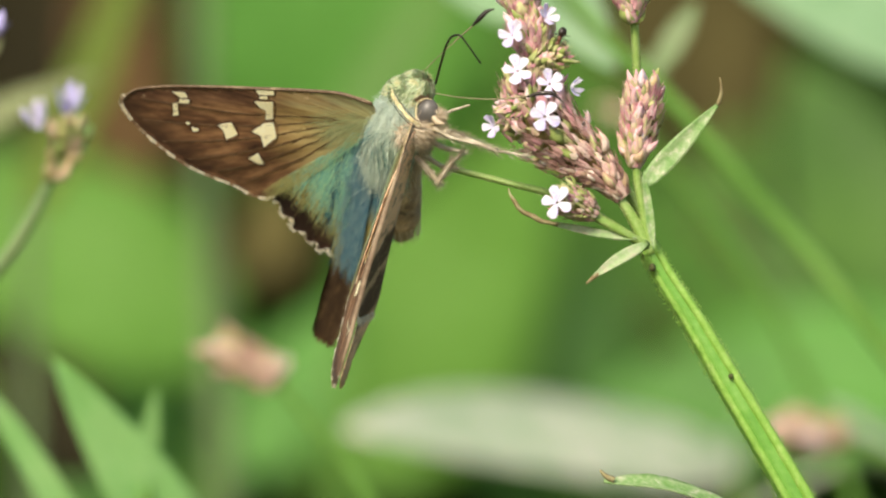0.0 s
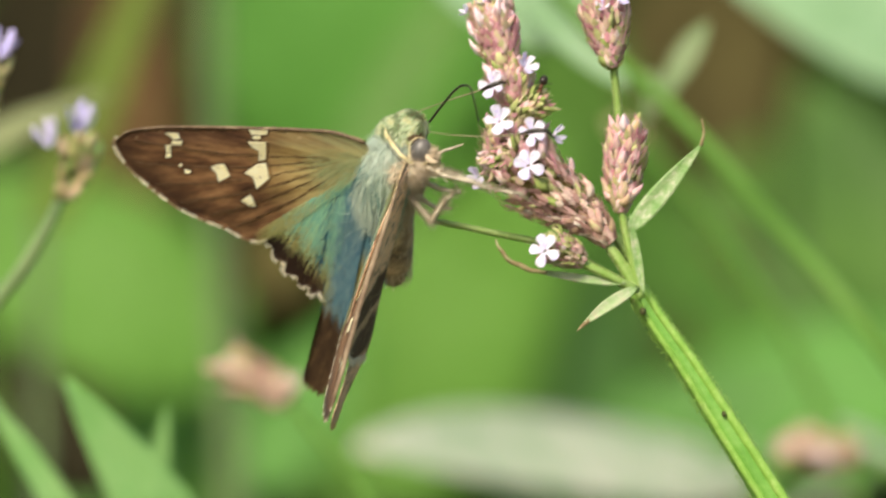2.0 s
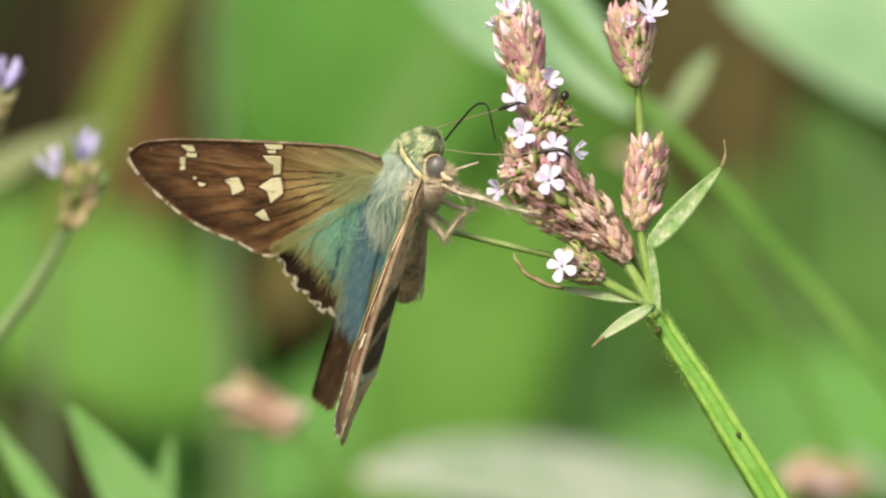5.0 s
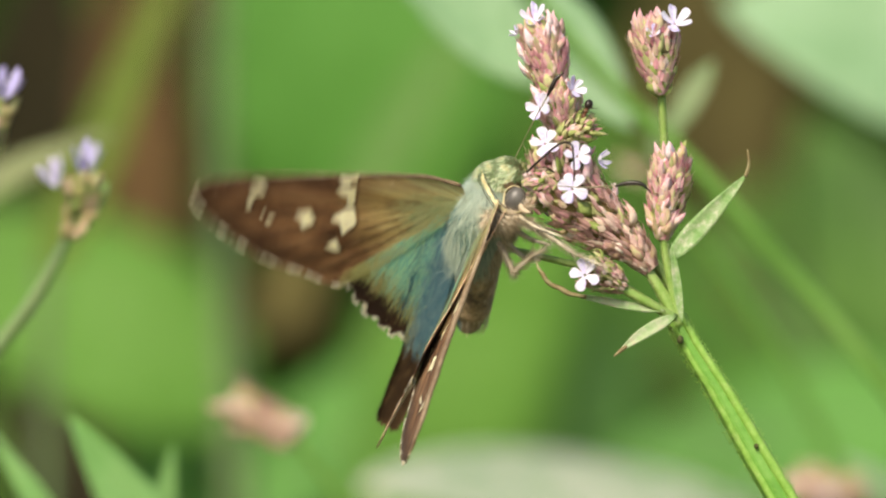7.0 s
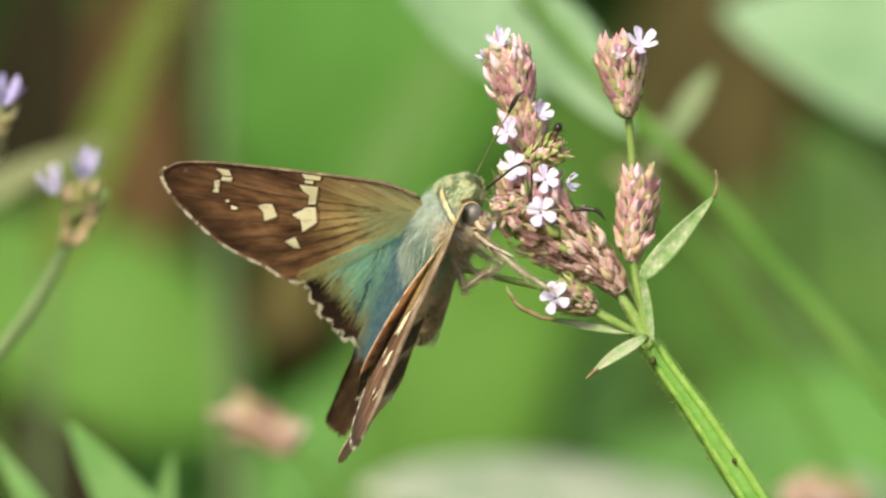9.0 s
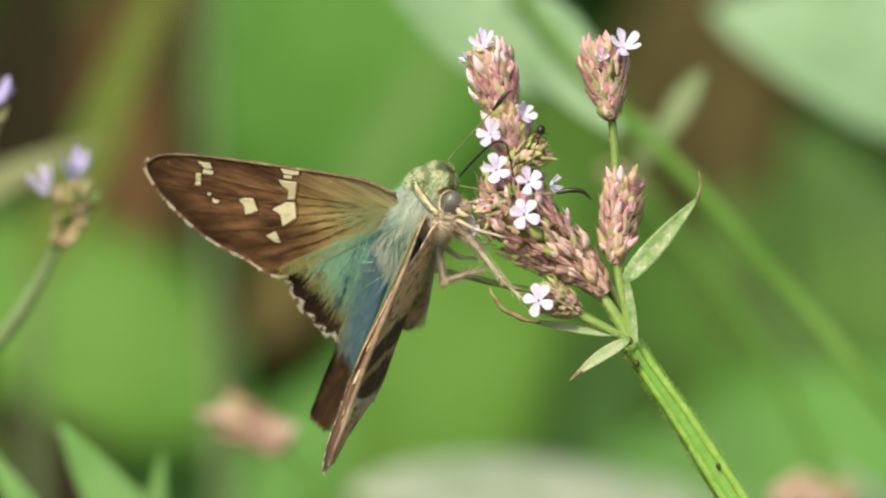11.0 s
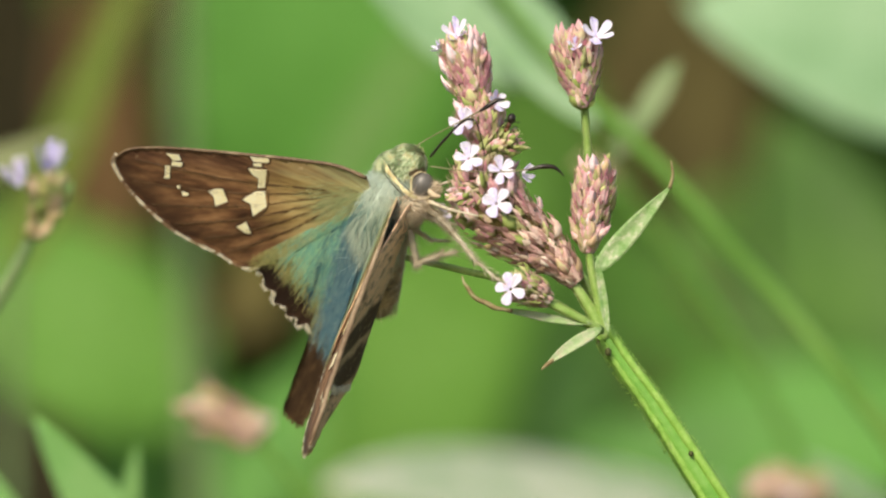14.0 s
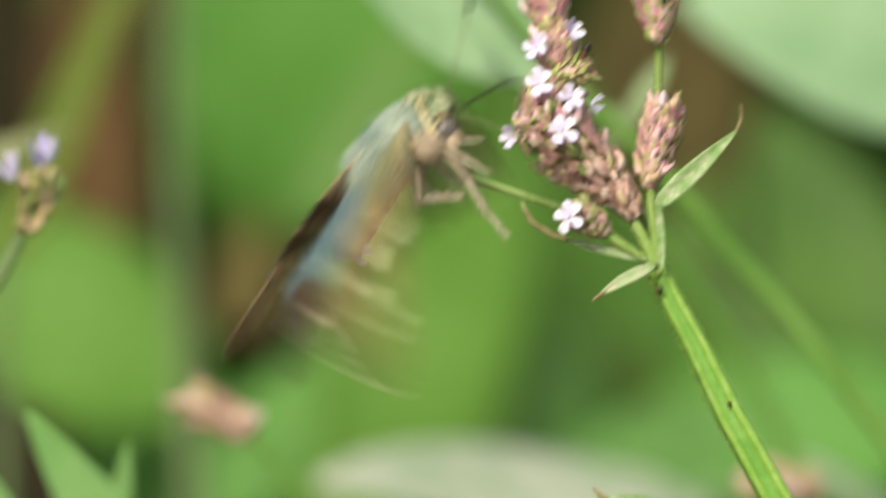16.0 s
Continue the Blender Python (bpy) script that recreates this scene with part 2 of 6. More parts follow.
def tube(bm, points, radii, sides=8, steps=12, ridges=0, depth=0.0):
    """A tapered tube with closed ends; ridges make it grooved lengthwise."""
    line = curve(points, steps)
    rings = []
    ref = Vector((0.13, 1, 0.21)).normalized()
    for i, c in enumerate(line):
        t = (line[min(i + 1, steps - 1)] - line[max(i - 1, 0)]).normalized()
        x = ref - ref.dot(t) * t
        if x.length < 1e-6:
            x = Vector((1, 0, 0)) - t.x * t
        x.normalize()
        ref = x
        y = t.cross(x)
        s = i / (steps - 1) * (len(radii) - 1)
        j = min(int(s), len(radii) - 2) if len(radii) > 1 else 0
        r = radii[0] if len(radii) == 1 else radii[j] + (radii[j + 1] - radii[j]) * (s - j)
        ring = []
        for q in range(sides):
            a = 2 * math.pi * q / sides
            rr = r * (1 + depth * math.cos(ridges * a)) if ridges else r
            ring.append(bm.verts.new(c + rr * (math.cos(a) * x + math.sin(a) * y)))
        rings.append(ring)
    for a, b in zip(rings, rings[1:]):
        for q in range(sides):
            bm.faces.new((a[q], a[(q + 1) % sides], b[(q + 1) % sides], b[q]))
    bm.faces.new(rings[0][::-1])
    bm.faces.new(rings[-1])
    return line


def blob(bm, m, seg=16, rings=10):
    bmesh.ops.create_uvsphere(bm, u_segments=seg, v_segments=rings, radius=1.0, matrix=m)


def blade(bm, base, tip, width, up, fold=0.2, bend=0.0, droop=0.0, lengths=14, across=6, thick=0.00025, shape=0.75, wave=0.0, teeth=0):
    """A leaf with a folded midrib, two skins and a rim. up: the way its face looks."""
    base, tip, up = Vector(base), Vector(tip), Vector(up)
    run = tip - base
    size = run.length
    t = run.normalized()
    side = t.cross(up).normalized()
    nrm = side.cross(t).normalized()
    tops, lows = [], []
    for i in range(lengths + 1):
        s = i / lengths
        w = width / 2 * (math.sin(math.pi * min(1, s ** shape)) ** 0.8 if 0 < s < 1 else 0) + width * 0.012
        if teeth:
            w *= 1 + 0.07 * (1 - 2 * ((s * teeth) % 1))
        c = base + run * s + nrm * (bend * size * math.sin(math.pi * s)) - Vector((0, 0, 1)) * droop * size * s * s
        a, b = [], []
        for j in range(across + 1):
            q = 2 * j / across - 1
            z = fold * w * abs(q) + wave * width * math.sin(7 * s + 2.5 * q) * abs(q)
            p = c + side * (q * w) + nrm * z
            a.append(bm.verts.new(p))
            b.append(bm.verts.new(p - nrm * thick))
        tops.append(a)
        lows.append(b)
    for g, flip in ((tops, False), (lows, True)):
        for r, u in zip(g, g[1:]):
            for j in range(across):
                f = (r[j], r[j + 1], u[j + 1], u[j])
                bm.faces.new(f[::-1] if flip else f)
    for k in (0, across):
        for i in range(lengths):
            bm.faces.new((tops[i][k], tops[i + 1][k], lows[i + 1][k], lows[i][k]))
    for i in (0, lengths):
        for j in range(across):
            bm.faces.new((tops[i][j], tops[i][j + 1], lows[i][j + 1], lows[i][j]))


# ---------------- ground and distance ----------------
def build_ground():
    n = 56
    axis = [math.copysign(abs(q) ** 2.6 * 400, q) for q in np.linspace(-1, 1, n)]
    verts = [(x, y, 0.02 * noise.noise((x * 1.7, y * 1.7, 0)) if max(abs(x), abs(y)) < 20 else 0.0) for y in axis for x in axis]
    faces = [(j * n + i, j * n + i + 1, (j + 1) * n + i + 1, (j + 1) * n + i) for j in range(n - 1) for i in range(n - 1)]
    tagged(raw("ground", verts, faces, M["soil"]), "dark soil with leaf litter and low green growth", "ground", kind="structure")


def leaf_card(rng, p, size, lean):
    """Six corners of a small folded leaf."""
    a = rng.uniform(0, 6.283)
    d = Vector((math.cos(a), math.sin(a), rng.uniform(-0.5, lean))).normalized()
    s = d.cross(Vector((rng.uniform(-0.4, 0.4), rng.uniform(-0.9, 0.2), 1))).normalized() * size * 0.28
    n = s.cross(d).normalized() * size * 0.08
    m = p + d * size * 0.5
    return [p, m - s + n, m, m + s + n, p + d * size, p + d * size * 0.8 - n]


def build_undergrowth():
    rng = random.Random(5)
    verts, faces = [], []
    while len(verts) < 6 * 19000:
        x, y = rng.gauss(0, 1.5 if len(verts) < 6 * 13000 else 0.3), 1.05 + abs(rng.gauss(0, 1.25))
        y += 0.5 * noise.noise((x * 1.3, 7, 1)) + 0.25 * abs(x)
        top = (1.45 + 0.6 * noise.noise((x * 1.1, y * 1.1, 3))) * math.exp(-(x / 3.2) ** 2) * min(1, 0.62 + 0.4 * (y - 0.9))
        if abs(x) > 4 or y < 0.95 or top < 0.15:
            continue
        p = Vector((x, y, top * rng.random() ** 0.75))
        k = len(verts)
        verts += leaf_card(rng, p, rng.uniform(0.05, 0.15), 0.5)
        faces += [(k, k + 1, k + 2), (k, k + 2, k + 3), (k + 1, k + 4, k + 2), (k + 2, k + 4, k + 3)]
    tagged(raw("undergrowth", verts, faces, M["under"], smooth=False), "bank of leafy undergrowth behind the flowers, deep shade in its dark colour", "undergrowth", kind="stuff")
    verts, faces = [], []
    for i in range(3000):
        a, r = rng.uniform(0, 6.283), 1.9 * rng.random() ** 0.6
        x, y = r * math.cos(a), 0.3 + r * math.sin(a)
        if y < -0.15 and abs(x) < 0.35:
            continue
        h, w = rng.uniform(0.08, 0.26), rng.uniform(0.002, 0.004)
        b = rng.uniform(0, 6.283)
        lean = Vector((math.cos(b), math.sin(b), 0)) * h * rng.uniform(0.1, 0.6)
        s = Vector((-math.sin(b), math.cos(b), 0)) * w
        p = Vector((x, y, -0.02))
        q = p + Vector((0, 0, h * 0.6)) + lean * 0.35
        k = len(verts)
        verts += [p - s, p + s, q + s * 0.8, q - s * 0.8, p + Vector((0, 0, h)) + lean]
        faces += [(k, k + 1, k + 2, k + 3), (k + 3, k + 2, k + 4)]
    tagged(raw("grass", verts, faces, M["grass"], smooth=False), "loose green and straw grass blades on the ground", "grass", kind="stuff")


build_ground()
build_undergrowth()


# ---------------- plants behind the flower ----------------
def weed(name, label, category, root, stalk, leaves, radius=0.0016, stalk_mat="stalk_green", group=""):
    """A plant rooted in the ground: stalk gives its upper points; each leaf is (base, tip, width, face, material, more)."""
    foot = Vector((root[0], root[1], -0.01))
    holder = empty(name, (root[0], root[1], 0), label, category, group)
    o = holder.location
    bm = bmesh.new()
    line = tube(bm, [foot - o] + [p - o for p in stalk], [radius * 1.5, radius, radius * 0.7], 8, 22)
    part("stem", bm, M[stalk_mat], holder)
    for base, tip, width, face, mt, more in leaves:
        bm = bmesh.new()
        b = base - o
        near = min(line, key=lambda q: (q - b).length)
        if (near - b).length > 0.002:
            tube(bm, [near, near.lerp(b, 0.6) + Vector((0, 0, 0.004)), b], [radius * 0.6, radius * 0.45], 6, 8)
        blade(bm, b, tip - o, width, face, **more)
        part("leaf", bm, M[mt], holder)
    return holder


def w(units, d):
    return units * UNIT * (REACH + d * MM) / REACH


FACE = Vector((-0.1, -1, 0.45))


def build_background():
    # broad soft leaves far behind
    a = 577
    weed("broadleaf_weed", "tall weed with broad soft green leaves", "weed", (-0.041, 0.630), [at(560, 900, a + 20), at(620, 430, a + 15)],
         [(at(640, 460, a), at(520, -330, a), w(560, a), FACE, "leaf_mid", dict(fold=0.12, bend=0.05)),
          (at(600, 990, a), at(950, 310, a - 10), w(380, a), FACE, "leaf_bright", dict(fold=0.1, bend=-0.04))], group="weeds behind the flower")
    a = 525
    weed("broadleaf_weed", "low weed with bright broad green leaves", "weed", (-0.081, 0.578), [at(330, 1100, a + 10), at(345, 780, a + 8)],
         [(at(400, 740, a), at(-200, 400, a), w(360, a), FACE, "leaf_bright", dict(fold=0.1, bend=0.04)),
          (at(400, 960, a), at(620, 640, a + 10), w(200, a), FACE, "leaf_mid", dict(fold=0.1)),
          (at(60, 1080, a + 22), at(500, 740, a + 26), w(360, a), FACE, "leaf_mid", dict(fold=0.1))], group="weeds behind the flower")
    a = 507
    weed("broadleaf_weed", "weed with overlapping bright green leaves", "weed", (0.068, 0.578), [at(1330, 1200, a + 10), at(1350, 760, a + 10)],
         [(at(1740, 770, a), at(1010, 850, a), w(300, a), FACE, "leaf_mid", dict(fold=0.1, bend=0.03)),
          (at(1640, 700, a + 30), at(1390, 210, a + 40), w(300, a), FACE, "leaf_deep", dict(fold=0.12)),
          # deep green holds the shade of the dark gap here
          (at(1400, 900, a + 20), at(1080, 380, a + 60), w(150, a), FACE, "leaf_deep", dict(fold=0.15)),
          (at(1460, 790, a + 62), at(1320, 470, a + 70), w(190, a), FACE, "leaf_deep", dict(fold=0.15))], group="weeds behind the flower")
    # shade between the weeds is put into deep green and brown leaf colours
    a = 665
    weed("broadleaf_weed", "weed with gap shade put into its deep green leaf colour", "weed", (0.027, 0.717), [at(1080, 1100, a + 10), at(1100, 700, a + 5)],
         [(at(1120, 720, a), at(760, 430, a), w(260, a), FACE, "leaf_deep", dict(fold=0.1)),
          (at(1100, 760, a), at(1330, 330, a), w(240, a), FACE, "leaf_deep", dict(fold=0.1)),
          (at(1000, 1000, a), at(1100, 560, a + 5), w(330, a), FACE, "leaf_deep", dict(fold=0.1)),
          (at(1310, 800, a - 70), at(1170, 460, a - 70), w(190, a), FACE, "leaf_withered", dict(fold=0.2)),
          (at(880, 1010, a - 60), at(1070, 590, a - 50), w(270, a), FACE, "leaf_mid", dict(fold=0.1))], group="weeds behind the flower")
    # weed added where only deep shade lies; the shade is its leaf colour
    a = 640
    weed("broadleaf_weed", "weed with shade put into its very dark leaf colours, beside dead stalks", "weed", (-0.098, 0.70), [at(-60, 900, a + 8), at(-40, 420, a + 6)],
         [(at(-30, 470, a), at(60, -120, a), w(250, a), Vector((0.1, -1, -0.5)), "leaf_dead_shade", dict(fold=0.15)),
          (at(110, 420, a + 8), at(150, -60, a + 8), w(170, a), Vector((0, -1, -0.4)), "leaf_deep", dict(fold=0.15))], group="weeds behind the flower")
    a = 690
    weed("broadleaf_weed", "weed with one upright mid-green leaf", "weed", (0.012, 0.75), [at(1020, 1000, a + 10), at(1040, 640, a + 6)],
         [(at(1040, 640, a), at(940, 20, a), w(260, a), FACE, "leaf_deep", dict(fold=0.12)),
          (at(1050, 560, a + 6), at(1090, 60, a + 8), w(170, a), FACE, "leaf_withered", dict(fold=0.15))], group="weeds behind the flower")
    # dead brown growth
    a = 560
    weed("dead_weed", "dry dead weed with curled brown leaves", "dead plant", (-0.061, 0.595), [at(300, 900, a), at(250, 400, a), at(225, -120, a)],
         [(at(225, 520, a), at(160, -60, a - 5), w(160, a), FACE, "leaf_rust", dict(fold=0.4, wave=0.1)),
          (at(450, 620, a + 10), at(505, 400, a + 10), w(110, a), FACE, "leaf_umber", dict(fold=0.3, wave=0.1))], 0.0026, "stalk_dead", "dead stalks")
    weed("dead_weed", "thin red-brown dead stalk with a withered leaf", "dead plant", (-0.068, 0.612), [at(270, 900, a + 20), at(275, 300, a + 20), at(290, -150, a + 20)], [(at(283, 60, a + 20), at(340, -90, a + 22), w(40, a), FACE, "leaf_rust", dict(fold=0.4))],
         0.0019, "stalk_dead", "dead stalks")
    a = 700
    weed("dead_weed", "large withered olive-brown leaf on a dry stalk", "dead plant", (0.054, 0.752), [at(1260, 900, a + 8), at(1240, 400, a + 8)],
         [(at(1230, 420, a), at(1215, -160, a), w(300, a), FACE, "leaf_withered", dict(fold=0.2, wave=0.06))], 0.002, "stalk_dead", "dead stalks")
    # grass and slim stalks
    a = 332
    weed("grass_tuft", "long olive grass blade leaning over", "grass", (-0.081, 0.367), [at(40, 900, a), at(40, 480, a)],
         [(at(40, 500, a), at(330, -190, a), w(90, a), FACE, "leaf_olive", dict(fold=0.25, shape=0.5))], 0.001, "stalk_grey", "grass blades")
    a = 402
    weed("grass_tuft", "upright smooth grey-green grass stalk", "grass", (-0.038, 0.420), [at(380, 900, a), at(350, 400, a), at(345, -160, a)], [(at(400, 1500, a), at(250, 1020, a), w(60, a), FACE, "leaf_mid", dict(fold=0.3))], 0.0014, "stalk_grey", "grass blades")
    a = 455
    weed("grass_tuft", "olive blade and dark stalk among leaves", "grass", (-0.007, 0.490), [at(590, 1000, a), at(600, 700, a), at(770, 240, a), at(800, 40, a)],
         [(at(560, 420, a + 5), at(810, 10, a), w(90, a), FACE, "leaf_sage", dict(fold=0.2))], 0.0008, "stalk_green", "grass blades")
    a = 192
    weed("grass_tuft", "pale green blade arching across", "grass", (-0.121, 0.228), [at(-330, 900, a), at(-220, 460, a)],
         [(at(-220, 440, a), at(165, 242, a), w(66, a), Vector((0.2, -0.8, 0.7)), "leaf_straw", dict(fold=0.3, bend=0.06))], 0.0009, "stalk_grey", "grass blades")
    # slanting stem with pale leaves
    a = 140
    weed("pale_weed", "slanting green stem with pale grey-green leaves", "weed", (0.121, 0.193), [at(1900, 1250, a), at(1568, 745, a), at(1345, 480, a), at(1140, 255, a), at(1050, 170, a), at(850, -60, a)],
         [(at(1010, 150, a + 6), at(640, -70, a + 10), w(170, a), FACE, "leaf_pale", dict(fold=0.15, bend=-0.05)),
          (at(880, -20, a + 3), at(1080, 240, a), w(130, a), FACE, "leaf_pale", dict(fold=0.2)),
          (at(1112, 300, a), at(1222, 118, a), w(46, a), FACE, "leaf_dull", dict(fold=0.25, shape=1.5))], 0.00085, "stalk_green")
    a = 280
    weed("pale_weed", "weed with one large pale dusty leaf", "weed", (0.162, 0.315), [at(2000, 900, a), at(1900, 260, a)],
         [(at(1860, 210, a), at(1235, 15, a), w(330, a), Vector((-0.15, -0.9, 0.6)), "leaf_pale", dict(fold=0.1, bend=0.04))], 0.0013)
    # low leaves close behind
    a = 300
    weed("dusty_weed", "low weed with a whitish dusty leaf lying flat", "weed", (0.05, 0.33), [at(1330, 1150, a), at(1290, 960, a)],
         [(at(1290, 915, a + 20), at(600, 868, a - 20), w(330, a), Vector((0, -0.75, 1)), "leaf_dusty", dict(fold=0.06, bend=0.0, wave=0.02)),
          (at(1640, 960, a + 10), at(1440, 830, a), w(120, a), Vector((0, -0.7, 1)), "leaf_dusty", dict(fold=0.1))], 0.001)
    a = 108
    weed("young_weed", "young weed with pointed light green leaves", "weed", (-0.030, 0.123), [at(270, 1200, a), at(245, 980, a)],
         [(at(362, 1150, a), at(82, 748, a), w(132, a), FACE, "leaf_young", dict(fold=0.15, bend=-0.03, shape=0.6)),
          (at(240, 1000, a + 3), at(264, 800, a), w(42, a), FACE, "leaf_young", dict(fold=0.3)),
          (at(190, 1160, a), at(-58, 770, a), w(56, a), FACE, "leaf_young", dict(fold=0.3)),
          # leaf added behind; its near-black brown holds the shade of the gap
          (at(160, 960, a + 300), at(-40, 700, a + 300), w(190, a + 300), FACE, "leaf_dead_shade", dict(fold=0.3, wave=0.1))], 0.0009)


build_background()


# ---------------- flowers ----------------
def bract_data(rng, length, width, mt):
    """A pointed boat-shaped scale along +Z, its back towards +X."""
    rows = ((0.0, 0.6), (0.22, 0.98), (0.50, 0.92), (0.78, 0.52), (1.0, 0.06))
    verts, faces = [], []
    for s, q in rows:
        h = width * q / 2
        b = length * (0.13 * math.sin(math.pi * s) + rng.uniform(0.02, 0.10) * s * s)
        for x, y in ((b - h * 0.45, -h), (b + h * 0.5, rng.uniform(-0.15, 0.15) * h), (b - h * 0.45, h), (b - h * 0.6, 0)):
            verts.append((x, y, s * length))
    for r in range(4):
        for c in range(4):
            k = r * 4
            faces.append((k + c, k + (c + 1) % 4, k + 4 + (c + 1) % 4, k + 4 + c))
    faces += [(3, 2, 1, 0), (16, 17, 18, 19)]
    me = bpy.data.meshes.new("bract")
    me.from_pydata(verts, [], faces)
    for p in me.polygons:
        p.use_smooth = True
    me.materials.append(mt)
    return me


RNG = random.Random(11)
BRACTS = {k: [bract_data(RNG, ln * MM, wd * MM, M[k]) for ln, wd in ((1.6, 0.92), (1.9, 0.80), (1.4, 1.00), (1.7, 0.72), (1.3, 0.90))] for k in ("bract", "bract_green", "bract_dry", "bract_pale")}


def frame_of(z, x):
    z = z.normalized()
    x = (x - x.dot(z) * z).normalized()
    return Matrix((x, z.cross(x), z)).transposed().to_4x4()


def spike(name, parent, line, radii, count, kinds, size=1.0, open_out=0.55, label="", core="bract_core", chaff=True, dry=0.0):
    """A flower spike: a rachis with overlapping bracts set round it. kinds(s) names the bract at s along it."""
    bm = bmesh.new()
    tube(bm, line, [r * 0.55 for r in radii], 10, 14)
    body = part(name, bm, M[core], parent, label)
    path = curve(line, 60)
    for i in range(count):
        s = (i + 0.5) / count
        j = int(s * 58)
        t = (path[j + 1] - path[j]).normalized()
        q = s * (len(radii) - 1)
        k = min(int(q), len(radii) - 2)
        r = radii[k] + (radii[k + 1] - radii[k]) * (q - k)
        a = i * 2.39996 + RNG.uniform(-0.5, 0.5)
        x = Vector((0.3, 1, 0.1)) - Vector((0.3, 1, 0.1)).dot(t) * t
        x.normalize()
        out = math.cos(a) * x + math.sin(a) * t.cross(x)
        lean = open_out * RNG.uniform(0.5, 1.6)
        way = (t + out * lean + Vector((RNG.gauss(0, 0.2), RNG.gauss(0, 0.2), RNG.gauss(0, 0.2)))).normalized()
        f = size * RNG.uniform(0.65, 1.2)
        ob = new("bract", RNG.choice(BRACTS[kinds(s)]))
        ob.parent = body
        ob.matrix_local = Matrix.Translation(path[j] + out * r * RNG.uniform(0.38, 0.72)) @ frame_of(way, out) @ Matrix.Diagonal((f * RNG.uniform(0.9, 1.4), f * RNG.uniform(0.85, 1.25), f, 1))
    # fine hairs of the calyces
    verts, faces = [], []
    for i in range(count * 12):
        j = RNG.randrange(58)
        t = (path[j + 1] - path[j]).normalized()
        q = j / 58 * (len(radii) - 1)
        k = min(int(q), len(radii) - 2)
        r = radii[k] + (radii[k + 1] - radii[k]) * (q - k)
        a = RNG.uniform(0, 6.283)
        x = Vector((0.3, 1, 0.1)) - Vector((0.3, 1, 0.1)).dot(t) * t
        x.normalize()
        out = math.cos(a) * x + math.sin(a) * t.cross(x)
        p = path[j] + out * r * RNG.uniform(0.6, 1.0) + t * RNG.uniform(0, 0.8) * MM
        e = p + (out + t * RNG.uniform(-0.2, 1.0)).normalized() * RNG.uniform(0.15, 0.4) * MM
        s = t.cross(out) * 0.022 * MM
        n = len(verts)
        verts += [p - s, p + s, e, p + t * 0.03 * MM]
        faces += [(n, n + 1, n + 2), (n + 1, n + 3, n + 2)]
    # pointed sepals tucked between the bracts
    sv, sf, withered = [], [], []
    for i in range(int(count * 2.6) if chaff else 12):
        j = RNG.randrange(57)
        t = (path[j + 1] - path[j]).normalized()
        q = j / 58 * (len(radii) - 1)
        k = min(int(q), len(radii) - 2)
        r = radii[k] + (radii[k + 1] - radii[k]) * (q - k)
        a = RNG.uniform(0, 6.283)
        x = Vector((0.3, 1, 0.1)) - Vector((0.3, 1, 0.1)).dot(t) * t
        x.normalize()
        out = math.cos(a) * x + math.sin(a) * t.cross(x)
        p = path[j] + out * r * RNG.uniform(0.72, 0.98)
        e = p + (t + out * RNG.uniform(0.1, 0.7)).normalized() * size * RNG.uniform(0.7, 1.3) * MM
        s = t.cross(out) * size * RNG.uniform(0.13, 0.30) * MM
        m = p.lerp(e, 0.4)
        g = out * 0.07 * MM
        n = len(sv)
        withered.append(j / 58 < dry * RNG.uniform(0.6, 1.4))
        sv += [p - s * 0.6, p + s * 0.6, m + s, m - s, e, m + g, p + g]
        sf += [(n, n + 6, n + 5, n + 3), (n + 6, n + 1, n + 2, n + 5), (n + 3, n + 5, n + 4), (n + 5, n + 2, n + 4), (n, n + 3, n + 2, n + 1), (n + 3, n + 4, n + 2)]
    ch = tagged(raw("chaff", sv, sf, [M["sepal"], M["sepal_dry"]], body, smooth=False), kind="stuff")
    for i, p in enumerate(ch.data.polygons):
        p.material_index = 1 if withered[i // 6] else 0
    raw("calyx_hair", verts, faces, M["stem_hair"], body, "fine pale hairs between the bracts")
    return body


